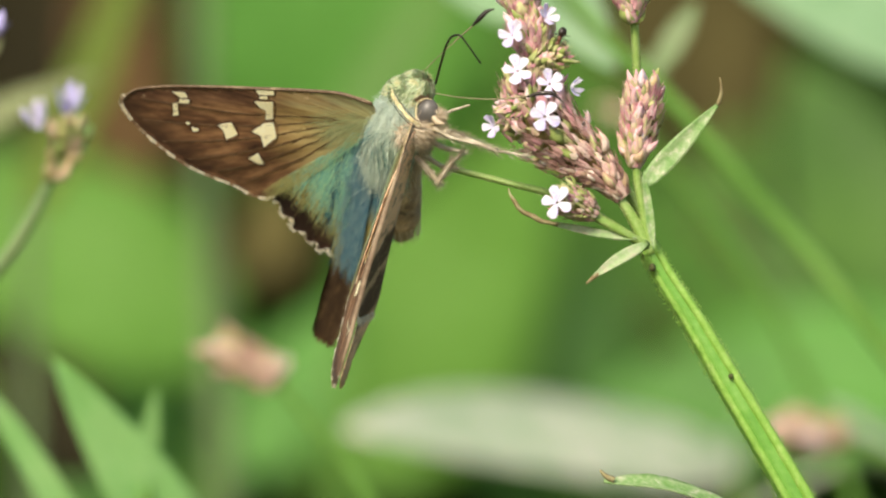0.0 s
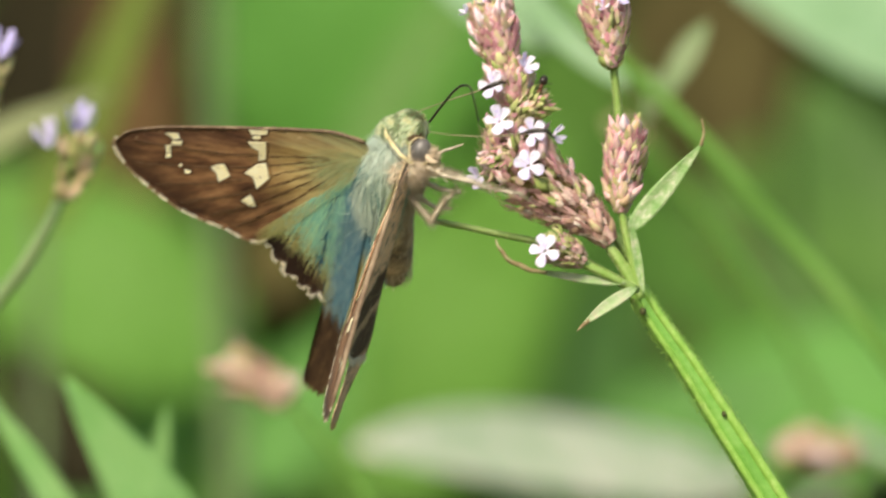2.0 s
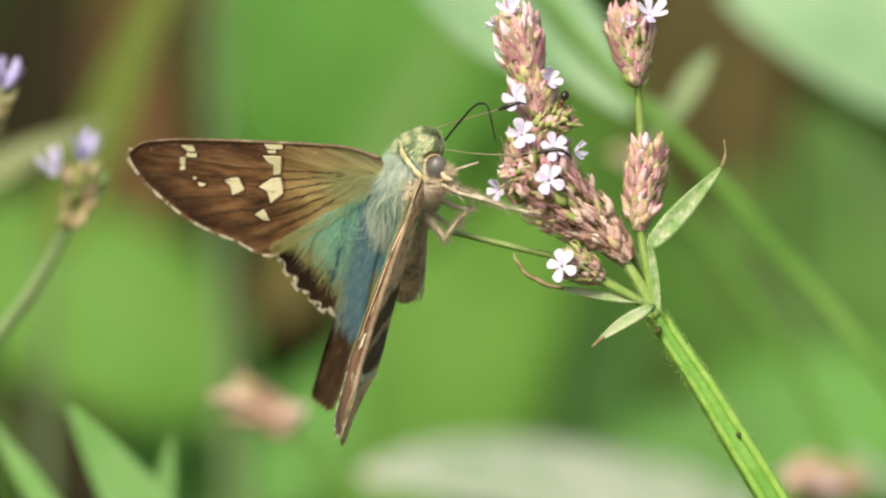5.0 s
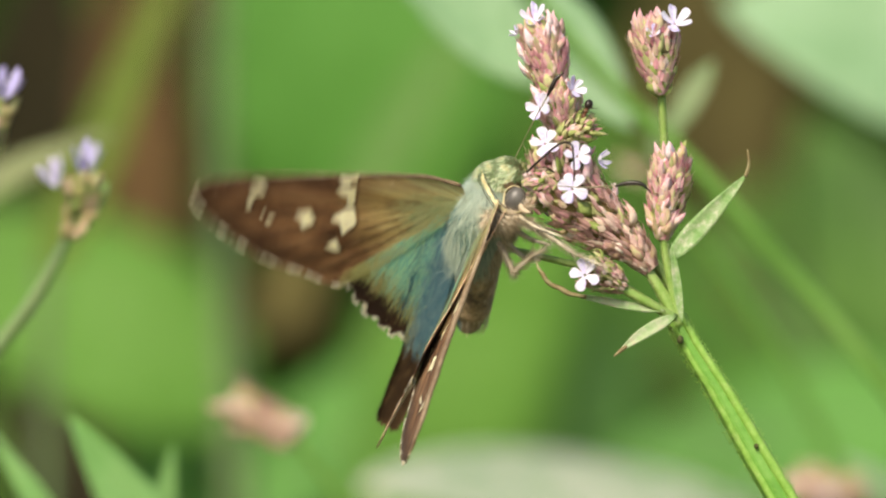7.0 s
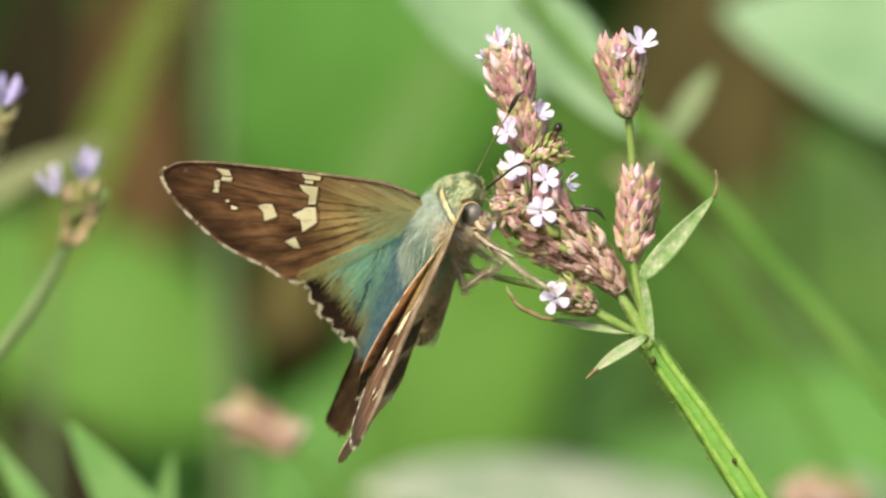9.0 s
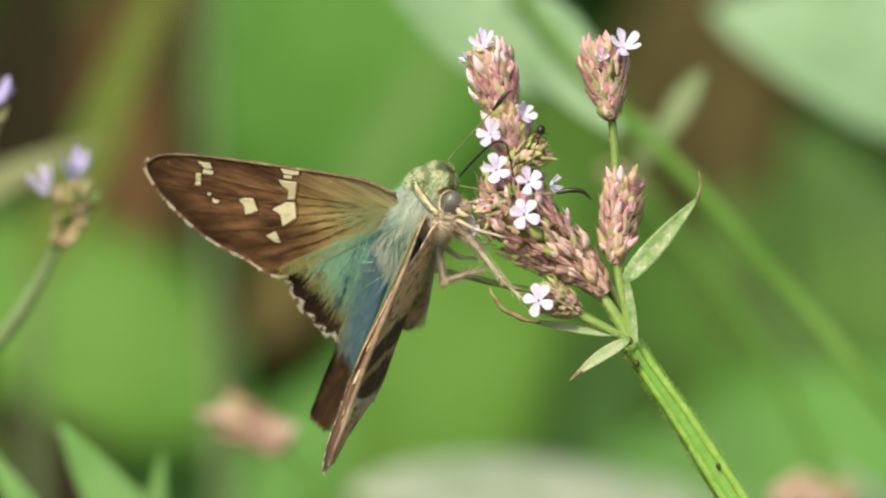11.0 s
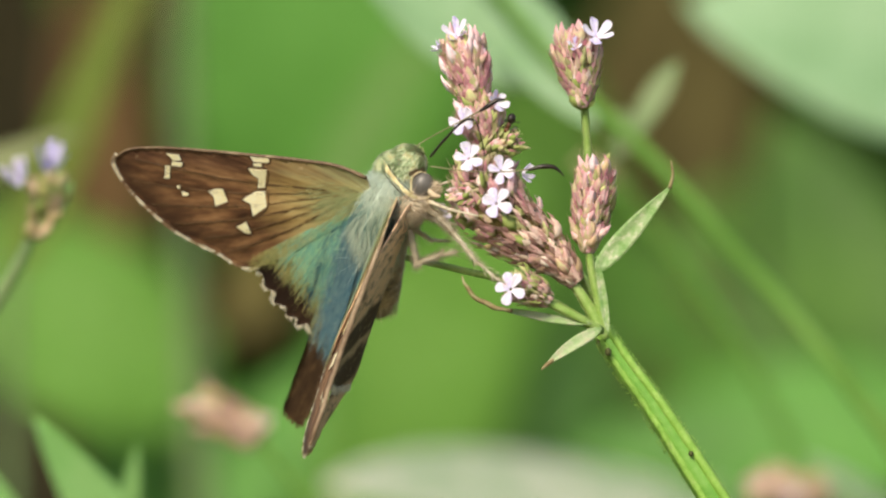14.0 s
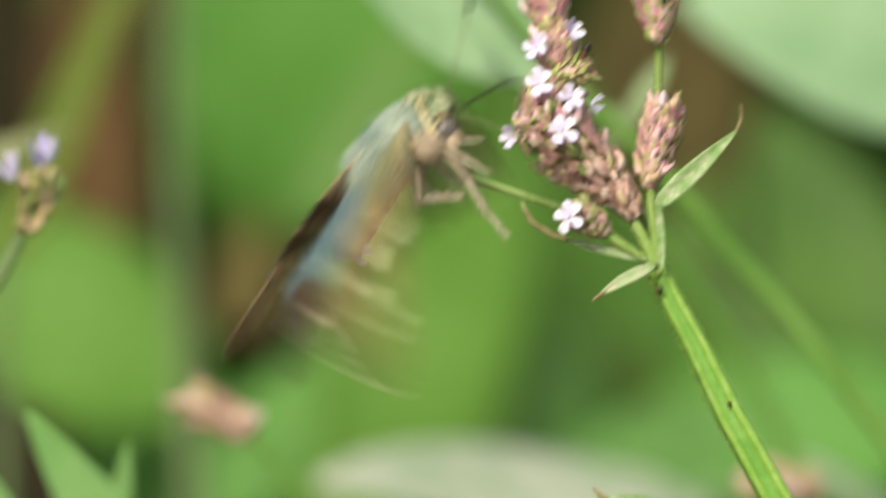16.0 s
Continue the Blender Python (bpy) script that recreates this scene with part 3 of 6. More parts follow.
def corolla_mesh(bm, size=1.2 * MM, cup=0.25, tube_len=1.6 * MM, slim=1.0):
    """Five rounded lobes round a throat, facing +Z: two up (+X), two to the sides, one down."""
    for a, long, broad in ((0.48, 1.05, 0.33), (-0.48, 1.05, 0.33), (1.66, 0.98, 0.34), (-1.66, 0.98, 0.34), (3.14, 1.0, 0.38)):
        a += RNG.uniform(-0.16, 0.16)
        wide = broad * RNG.uniform(0.88, 1.12) * slim
        reach = size * long * RNG.uniform(0.9, 1.1)
        lift = cup + RNG.uniform(-0.16, 0.2)
        twist = RNG.uniform(-0.16, 0.16)
        rows = []
        for s, q in ((0.08, 0.34), (0.3, 0.52), (0.55, 0.84), (0.78, 1.0), (0.93, 0.80), (1.0, 0.42)):
            row = []
            for j in range(5):
                v = j / 2 - 1
                row.append(Vector((reach * (s - 0.05 * v * v * s), size * wide * q * v, size * (lift * s * s - 0.16 * max(0, s - 0.6) + 0.14 * v * v * q + twist * v * s))))
            rows.append(row)
        rot = Matrix.Rotation(a, 3, "Z")
        top = [[bm.verts.new(rot @ p) for p in r] for r in rows]
        low = [[bm.verts.new(rot @ (p - Vector((0, 0, 0.05 * MM)))) for p in r] for r in rows]
        for g in (top, low):
            for r, u in zip(g, g[1:]):
                for j in range(4):
                    bm.faces.new((r[j], r[j + 1], u[j + 1], u[j]))
        for j in range(4):
            bm.faces.new((top[-1][j], top[-1][j + 1], low[-1][j + 1], low[-1][j]))
        for k in (0, 4):
            for i2 in range(5):
                bm.faces.new((top[i2][k], top[i2 + 1][k], low[i2 + 1][k], low[i2][k]))
    return tube_len


def corolla(parent, place, face, size=1.0, name="corolla", cup=0.25, paint="petal"):
    bm = bmesh.new()
    corolla_mesh(bm, 1.3 * MM * size, cup, slim=0.8 if cup > 0.7 else 1.0)
    ob = part(name, bm, M[paint], parent)
    ob.matrix_local = Matrix.Translation(place) @ frame_of(Vector(face), Vector((0.3, 0.2, 1)))
    bm = bmesh.new()
    tube(bm, [Vector((0, 0, 0.2 * MM)), Vector((0.1 * MM, 0, -0.8 * MM)), Vector((0.2 * MM, 0, -1.7 * MM))], [0.36 * MM * size, 0.24 * MM * size, 0.22 * MM * size], 8, 6)
    part("corolla_tube", bm, M["tube"], ob if name == "loose_flower" else parent).matrix_local = Matrix.Identity(4) if name == "loose_flower" else ob.matrix_local
    return ob


NODE = at(1108, 570, 1.5)
# the upper stem in four rigid lengths, and the joints between them
STEM_CUTS = ((0, 16), (16, 24), (24, 32), (32, 39))
STEM_JOINTS = [at(u, v, 1.7) for u, v in ((1106, 572), (1190, 706), (1253, 808), (1383, 1020))]
stem_pieces = []


def build_verbena():
    top = empty("verbena", NODE, "verbena stem with pink bracted flower spikes and white-lilac florets", "flower")

    def q(u, v, d=1.5):
        return at(u, v, d) - NODE

    # the ridged stem in rigid lengths, with bristles
    rng = random.Random(3)
    line = curve([q(u, v, 1.7) for u, v in ((1106, 572), (1123, 605), (1186, 700), (1248, 800), (1371, 1000), (1439, 1120))], 40)

    def around(i, a, r):
        t = (line[min(i + 1, 39)] - line[max(i - 1, 0)]).normalized()
        x = Vector((0.13, 1, 0.21))
        x = (x - x.dot(t) * t).normalized()
        out = math.cos(a) * x + math.sin(a) * t.cross(x)
        return line[i] + out * UNIT * r, t, out

    for i0, i1 in STEM_CUTS:
        span = range(max(0, i0 - 1), min(39, i1 + 1) + 1)
        bm = bmesh.new()
        lap = {i: 1.0 if i0 <= i <= i1 else 0.92 for i in span}
        tube(bm, [line[i] for i in span], [lap[i] * UNIT * float(np.interp(i, (0, 8, 16, 24, 32, 39), (12, 16, 20, 24, 27, 28))) for i in span], 24, 2 * len(span))
        st = part("stem", bm, M["stem_face"], top)
        stem_pieces.append(st)
        for j in range(4):
            a = math.pi / 4 + math.pi / 2 * j - 0.36 + (0.18 if j == 1 else 0)
            bulge = 2.5 if j == 1 else 0.0
            bm = bmesh.new()
            tube(bm, [around(i, a, lap[i] * (bulge + 12.5 + 13.5 * min(1, i / 32)))[0] for i in span], [UNIT * float(np.interp(i, (0, 20, 39), (4.5, 6.5, 8))) * (1 + bulge * 0.12) for i in span], 10, 5 * len(span))
            for v in bm.verts:
                v.co += noise.noise_vector(v.co * 1300) * 0.8 * UNIT + noise.noise_vector(v.co * 3400) * 0.8 * UNIT
            part("ridge", bm, M["stem_ridge"], st, "raised yellow-green stem ridge")
        verts, faces = [], []
        for i in range(66 * (i1 - i0)):
            j = rng.randrange(i0, i1)
            b, t, out = around(j, math.pi / 4 + math.pi / 2 * rng.randrange(4) - 0.36 + rng.gauss(0, 0.28), 19.5 + 15 * min(1, j / 32))
            b = b + (line[j + 1] - line[j]) * rng.random()
            e = b + (out * 0.8 - t * rng.uniform(0.1, 0.8)).normalized() * MM * rng.uniform(0.06, 0.18)
            s, s2 = t * 0.07 * MM, t.cross(out) * 0.07 * MM
            k = len(verts)
            verts += [b - s, b + s, b + s2, e]
            faces += [(k, k + 1, k + 3), (k + 1, k + 2, k + 3), (k + 2, k, k + 3)]
        raw("bristle", verts, faces, M["stem_ridge"], st, "short pale stiff stem bristles")
    # dark specks on the stem
    for u, v, r, k in ((1257, 797, 4.5, 1), (1116, 613, 6, 0)):
        bm = bmesh.new()
        blob(bm, Matrix.Translation(q(u, v, 0.30)) @ Matrix.Diagonal((r * UNIT, 0.25 * MM, r * 1.3 * UNIT, 1)), 10, 6)
        for v in bm.verts:
            v.co += noise.noise_vector(v.co * 2600) * 3 * UNIT
        part("dark_speck", bm, M["soil"], stem_pieces[k])
    # branches of the head
    for pts, rad in (([(1112, 590), (1090, 545), (1062, 500), (1030, 462)], (14, 11, 8, 6)),
                     ([(1114, 585), (1100, 520), (1086, 450), (1084, 390)], (10, 8.5, 7, 6)),
                     ([(1084, 330, 3), (1084, 270, 3), (1078, 170, 2)], (8, 7, 6.5)),
                     ([(1105, 575, 1), (1060, 550, 0), (1012, 524, -0.5), (975, 500, -1)], (8, 7.5, 7, 6)),
                     ([(1098, 520, 3), (1044, 442, 4.5), (990, 372, 5), (945, 315, 5)], (9, 8, 8, 7)),
                     ([(1085, 562, 3), (960, 492, 5), (860, 466, 6.5), (752, 440, 8)], (7, 6, 5.5, 5))):
        bm = bmesh.new()
        tube(bm, [q(*p) for p in pts], [r * UNIT for r in rad], 12, 16, 4, 0.1)
        br = part("branch", bm, M["stem"], top)
        path = curve([q(*p) for p in pts], 40)
        verts, faces = [], []
        for i in range(360):
            j = rng.randrange(39)
            t = (path[j + 1] - path[j]).normalized()
            out = Vector((rng.gauss(0, 1), rng.gauss(0, 1), rng.gauss(0, 1)))
            out = (out - out.dot(t) * t).normalized()
            b = path[j].lerp(path[j + 1], rng.random()) + out * UNIT * 0.9 * float(np.interp(j / 39 * (len(rad) - 1), range(len(rad)), rad))
            e = b + (out + t * rng.uniform(-0.5, 0.5)).normalized() * MM * rng.uniform(0.06, 0.22)
            s = t * 0.03 * MM
            k = len(verts)
            verts += [b - s, b + s, e]
            faces.append((k, k + 1, k + 2))
        raw("hair", verts, faces, M["stem_hair"], br, "fine pale branch hairs")
    # leaves
    bm = bmesh.new()
    blade(bm, q(1095, 470, 0), q(1232, 318, -1), 36 * UNIT, (0.25, -1, 0.35), 0.25, -0.04, 0, 18, 6, 0.00012, 0.62, 0.03)
    lf = part("leaf", bm, M["leaf_near"], top, "narrow green leaf with pale spots and curled brown tip")
    bm = bmesh.new()
    tube(bm, [q(1228, 324, -1), q(1234, 300, -1), q(1231, 275, -1.2)], [4 * UNIT, 3 * UNIT, 1.5 * UNIT], 6, 8)
    part("leaf_tip", bm, M["leaf_tip"], lf)
    bm = bmesh.new()
    blade(bm, q(1106, 570, -0.5), q(1006, 634, -2), 23 * UNIT, (0.1, -1, 0.5), 0.35, 0.06, 0, 14, 6, 0.00012, 0.75, 0.05)
    lf = part("leaf", bm, M["leaf_grey"], top, "small pale grey-green leaf below the fork")
    bm = bmesh.new()
    tube(bm, [q(1020, 625, -1.9), q(1008, 634, -2), q(998, 643, -2)], [4 * UNIT, 4 * UNIT, 1.5 * UNIT], 6, 8)
    part("leaf_tip", bm, M["leaf_tip"], lf)
    bm = bmesh.new()
    blade(bm, q(1088, 562, 0), q(922, 533, -1), 16 * UNIT, (0.1, -1, 0.4), 0.3, -0.05, 0.0, 22, 6, 0.00012, 0.8, 0.12)
    lf = part("leaf", bm, M["leaf_grey"], top, "thin wavy leaf with a curled brown end")
    bm = bmesh.new()
    tube(bm, [q(948, 539, -1), q(915, 531, -1), q(890, 519, -1), q(872, 500, -1), q(864, 486, -1), q(860, 474, -1)], [3 * UNIT, 5 * UNIT, 4 * UNIT, 4.5 * UNIT, 3 * UNIT, 1 * UNIT], 6, 30)
    for v in bm.verts:
        v.co += noise.noise_vector(v.co * 1100) * 3 * UNIT
    part("leaf_tip", bm, M["leaf_tip"], lf)
    bm = bmesh.new()
    blade(bm, q(1118, 585, -0.6), q(1098, 440, -1), 15 * UNIT, (-0.1, -1, 0.1), 0.5, -0.03, 0, 12, 6, 0.00012, 0.9)
    part("leaf", bm, M["leaf_near"], top, "sheathing leaf at the fork")
    bm = bmesh.new()
    blade(bm, q(1265, 1036, 2), q(1034, 990, -2), 60 * UNIT, (0, -0.5, 1), 0.2, 0.05, 0, 18, 6, 0.00015, 0.8, 0.05, 12)
    lf = part("leaf", bm, M["leaf_near"], top, "toothed leaf with brown edges")
    bm = bmesh.new()
    tube(bm, [q(1052, 990, -2), q(1038, 984, -2), q(1026, 972, -2)], [6 * UNIT, 5 * UNIT, 2 * UNIT], 6, 8)
    part("leaf_tip", bm, M["leaf_tip"], lf)
    # spikes
    spike("flower_spike", top, [q(1063, 490), q(1023, 443), q(966, 402), q(912, 352), q(897, 295), q(906, 252)], [16 * UNIT, 38 * UNIT, 64 * UNIT, 72 * UNIT, 60 * UNIT, 28 * UNIT], 300,
          lambda s: "bract_dry" if RNG.random() > s * 1.5 + 0.05 else "bract" if RNG.random() < 0.44 else "bract_green", 1.15, 0.42, "large spike with dry lower bracts", dry=0.6)
    spike("flower_spike", top, [q(906, 242), q(898, 210), q(890, 172)], [24 * UNIT, 46 * UNIT, 30 * UNIT], 130,
          lambda s: "bract_green" if RNG.random() < 0.6 - 0.5 * s else "bract", 1.05, 0.40, "middle whorl of pink and green calyces")
    spike("flower_spike", top, [q(888, 178), q(880, 146), q(869, 100), q(861, 70)], [16 * UNIT, 36 * UNIT, 42 * UNIT, 27 * UNIT], 190,
          lambda s: "bract_green" if RNG.random() < (0.6 if s < 0.3 else 0.2) else "bract", 1.2, 0.24, "pink tip of the spike with florets")
    spike("flower_spike", top, [q(1082, 438), q(1085, 400), q(1093, 335), q(1096, 290)], [10 * UNIT, 30 * UNIT, 37 * UNIT, 28 * UNIT], 210,
          lambda s: "bract" if RNG.random() < 0.68 else "bract_pale" if RNG.random() < 0.4 + 0.4 * s else "bract_green", 1.05, 0.24, "short pink spike in bud")
    spike("flower_spike", top, [q(1077, 182), q(1072, 140), q(1066, 95), q(1063, 66)], [9 * UNIT, 32 * UNIT, 42 * UNIT, 34 * UNIT], 150,
          lambda s: "bract_green" if RNG.random() < 0.75 - s else "bract", 1.25, 0.22, "short spike opening its first floret")
    spike("flower_spike", top, [q(1015, 522, -0.5), q(985, 505, -1), q(955, 488, -1.5)], [14 * UNIT, 32 * UNIT, 30 * UNIT], 70,
          lambda s: "bract_dry" if RNG.random() < 0.28 else "bract_green", 0.75, 0.4, "small drooping spike", dry=0.5)
    spike("flower_spike", top, [q(905, 262, 0), q(930, 245, -0.5), q(958, 238, -0.8)], [22 * UNIT, 26 * UNIT, 14 * UNIT], 34, lambda s: "bract_green", 0.8, 0.7, "tuft of spent green calyces")
    spike("flower_spike", top, [q(912, 322, 0.5), q(876, 332, 0), q(850, 346, 0)], [20 * UNIT, 27 * UNIT, 18 * UNIT], 30, lambda s: "bract" if RNG.random() < 0.7 else "bract_green", 0.85, 0.5, "side tuft of pink bracts")
    # open florets
    for u, v, d, face, f, cup in ((853, 50, 0.8, (-0.12, -0.9, 0.8), 1.05, 0.75), (922, 172, -0.4, (0.7, -0.7, 0.5), 0.85, 0.6), (863, 205, -0.9, (-0.5, -1, 0.3), 1.1, 0.3),
                               (873, 268, -1.6, (-0.2, -1, 0.35), 1.15, 0.2), (930, 290, -1.8, (0.1, -1, 0.3), 1.1, 0.2), (968, 296, -0.8, (1, -0.5, 0.1), 0.75, 0.9),
                               (921, 348, -2.2, (0.0, -1, 0.2), 1.2, 0.15), (832, 366, 0.5, (-0.7, -0.6, -0.1), 0.9, 0.5), (945, 500, -3.0, (-0.15, -1, 0.05), 1.2, 0.1),
                               (1101, 54, 0, (0.25, -0.9, 0.75), 1.2, 0.65), (1064, 72, -0.6, (-0.1, -0.8, 0.5), 0.6, 0.9), (822, 74, 1.5, (-0.8, -0.3, 0.7), 0.5, 1.0)):
        corolla(top, q(u, v, d), face, f * 0.92, cup=cup)
    return top


verbena = build_verbena()

# the lower stem, in rigid lengths down to the ground
STEM_POINTS = [at(1435, 1112, 1.7), at(1500, 1600, 6), at(1640, 2800, 14), at(1720, 5000, 20), at(1740, 8200, 24), Vector((0.048, 0.026, -0.015))]
stem_lengths = []
for pa, pb in zip(STEM_POINTS, STEM_POINTS[1:]):
    bm = bmesh.new()
    ext = (pb - pa).normalized() * 0.002
    tube(bm, [-ext, (pb - pa) * 0.5, pb - pa + ext], [1.5 * MM, 1.55 * MM, 1.6 * MM], 14, 8, 4, 0.1)
    stem_lengths.append(part("lower_stem", bm, M["stem"], verbena))


def far_flower(name, root, stalk, heads, label, leaf=None):
    """A small verbena behind: a stalk, a calyx of bracts and two or three florets."""
    holder = empty(name, (root[0], root[1], 0), label, "flower", "small flowers behind")
    o = holder.location
    bm = bmesh.new()
    tube(bm, [Vector((0, 0, -0.01))] + [p - o for p in stalk], [0.9 * MM, 0.7 * MM, 0.5 * MM], 8, 24)
    part("stem", bm, M["stalk_pale"], holder)
    t = (stalk[-1] - stalk[-2]).normalized()
    e = stalk[-1] - o
    spike("calyx", holder, [e - t * 1.5 * MM, e + t * 2.0 * MM, e + t * 4.6 * MM], [0.6 * MM, 1.5 * MM, 1.9 * MM], 44, lambda s: "bract_pale" if RNG.random() < 0.6 else "bract_green", 1.25, 0.2, core="stalk_pale", chaff=False)
    for p, f, paint in heads:
        corolla(holder, p - o, (p - stalk[-1]) + Vector((0, -0.0015, 0)), f, cup=1.7, paint=paint)
    if leaf:
        bm = bmesh.new()
        blade(bm, leaf[0] - o, leaf[1] - o, 1.8 * MM, FACE, 0.3)
        part("leaf", bm, M["leaf_young"], holder)


far_flower("small_verbena", (-0.08, 0.08), [at(-300, 2500, 76), at(-70, 660, 73), at(22, 535, 70), at(68, 452, 68.5), at(85, 412, 68)],
           [(at(58, 340, 67), 1.1, "petal"), (at(106, 318, 67), 1.2, "petal_violet")], "small blurred verbena with two lilac florets", (at(78, 440, 68), at(152, 335, 67)))
far_flower("small_verbena", (-0.078, 0.075), [at(-260, 2500, 60), at(-130, 600, 58), at(-70, 290, 56)],
           [(at(-38, 185, 54), 1.2, "petal_violet")], "small verbena bud with one pale floret")


def seed_head(root, stalk, end, thick, label, kinds, size=1.4):
    holder = empty("seed_head", (root[0], root[1], 0), label, "seed head", "dry seed heads")
    o = holder.location
    bm = bmesh.new()
    tube(bm, [Vector((0, 0, -0.01))] + [p - o for p in stalk], [0.9 * MM, 0.7 * MM, 0.5 * MM], 8, 24)
    part("stem", bm, M["stalk_green"], holder)
    a, b = stalk[-1] - o, end - o
    spike("spike", holder, [a, a.lerp(b, 0.5), b], [thick * 0.7, thick, thick * 0.7], 70, kinds, size, 0.4, core="bract_core", dry=0.9)


seed_head((-0.01, 0.155), [at(700, 2600, 150), at(640, 1000, 148), at(482, 790, 146)], at(384, 724, 146), 2.0 * MM, "dry pinkish brown seed head on a thin stalk",
          lambda s: "bract_dry" if RNG.random() < 0.65 else "bract_pale")
seed_head((0.06, 0.185), [at(1750, 2000, 180), at(1620, 960, 176), at(1490, 890, 176)], at(1375, 872, 176), 1.6 * MM, "pale pink seed head on a thin stalk", lambda s: "bract" if RNG.random() < 0.65 else "bract_pale")
seed_head((0.045, 0.24), [at(1700, 2000, 230), at(1330, 620, 226), at(1110, 330, 222)], at(1052, 300, 222), 0.5 * MM, "small pink bud head on a thin stalk", lambda s: "bract_green" if RNG.random() < 0.5 else "bract", 0.6)

# ---------------- butterfly ----------------
# Its own space: +X to the head, +Y to its left, +Z up from its back; millimetres in the numbers below.
# Wing numbers are (towards the tail, outwards) from the hinge.
FORE = [(-1.9, 0.6), (-1.85, 3.5), (-0.9, 6.1), (1.1, 11.2), (3.4, 16.3), (5.5, 20.3), (7.3, 22.7), (8.7, 23.5), (9.8, 23.2), (11.3, 21.6),
        (12.3, 19.7), (13.2, 17.5), (13.7, 15.2), (13.8, 12.4), (13.8, 8.7), (9.0, 5.2), (1.3, 0.5)]
HIND = [(0.7, 0.6), (5.0, 6.5), (10.0, 9.6), (13.4, 9.2), (14.9, 7.0), (16.3, 5.7), (17.2, 4.3), (17.8, 3.1), (17.6, 2.2), (19.5, 2.0), (23.0, 2.3), (26.0, 2.5),
        (28.6, 2.6), (29.3, 1.6), (29.0, 0.4), (24.1, -0.2), (19.2, -0.5), (17.2, -1.5), (11.5, -1.9), (5.0, -1.3), (1.8, -0.5)]
# the further hindwing holds its tail curled outwards
HIND_CURLED = [(-1.8, 1.1), (1.2, 5.9), (4.2, 9.0), (9.2, 10.5), (13.4, 9.4), (14.9, 7.7), (16.3, 7.0), (18.6, 8.5), (20.4, 10.0), (21.7, 9.7), (22.4, 8.3), (20.8, 6.8), (19.4, 4.2),
               (18.6, 2.3), (17.4, 1.1), (15.5, 1.0), (10.0, 0.5), (4.6, -0.4), (1.8, -0.5)]
SPOTS = [[(5.4, 18.9), (4.9, 17.8), (5.4, 17.5), (5.8, 18.1)], [(5.95, 18.2), (5.6, 17.3), (6.1, 17.3), (6.5, 18.2)], [(6.9, 18.8), (6.6, 18.3), (7.4, 18.2), (7.7, 18.6)],
         [(7.85, 18.6), (7.5, 18.2), (8.0, 18.1), (8.3, 18.6)], [(8.5, 17.3), (8.3, 17.0), (8.5, 16.9), (8.7, 17.1)], [(8.8, 16.7), (8.7, 16.0), (9.0, 16.1), (9.2, 16.5)],
         [(7.4, 14.3), (6.9, 13.8), (6.5, 13.1), (7.5, 12.4), (8.6, 13.3), (7.7, 13.7)], [(1.3, 11.3), (0.7, 10.4), (0.6, 9.7), (1.1, 9.6), (1.4, 10.2), (1.7, 10.9)],
         [(1.95, 10.9), (1.5, 10.2), (1.9, 10.1), (2.2, 10.8)], [(2.8, 11.2), (2.1, 9.6), (4.1, 9.4), (4.5, 10.0), (3.4, 10.1), (3.3, 10.7)],
         [(6.5, 11.0), (5.1, 10.1), (4.6, 9.3), (6.1, 8.8), (7.7, 9.7), (6.6, 10.2)], [(9.8, 10.9), (8.8, 10.2), (9.8, 9.5), (10.1, 10.0)]]


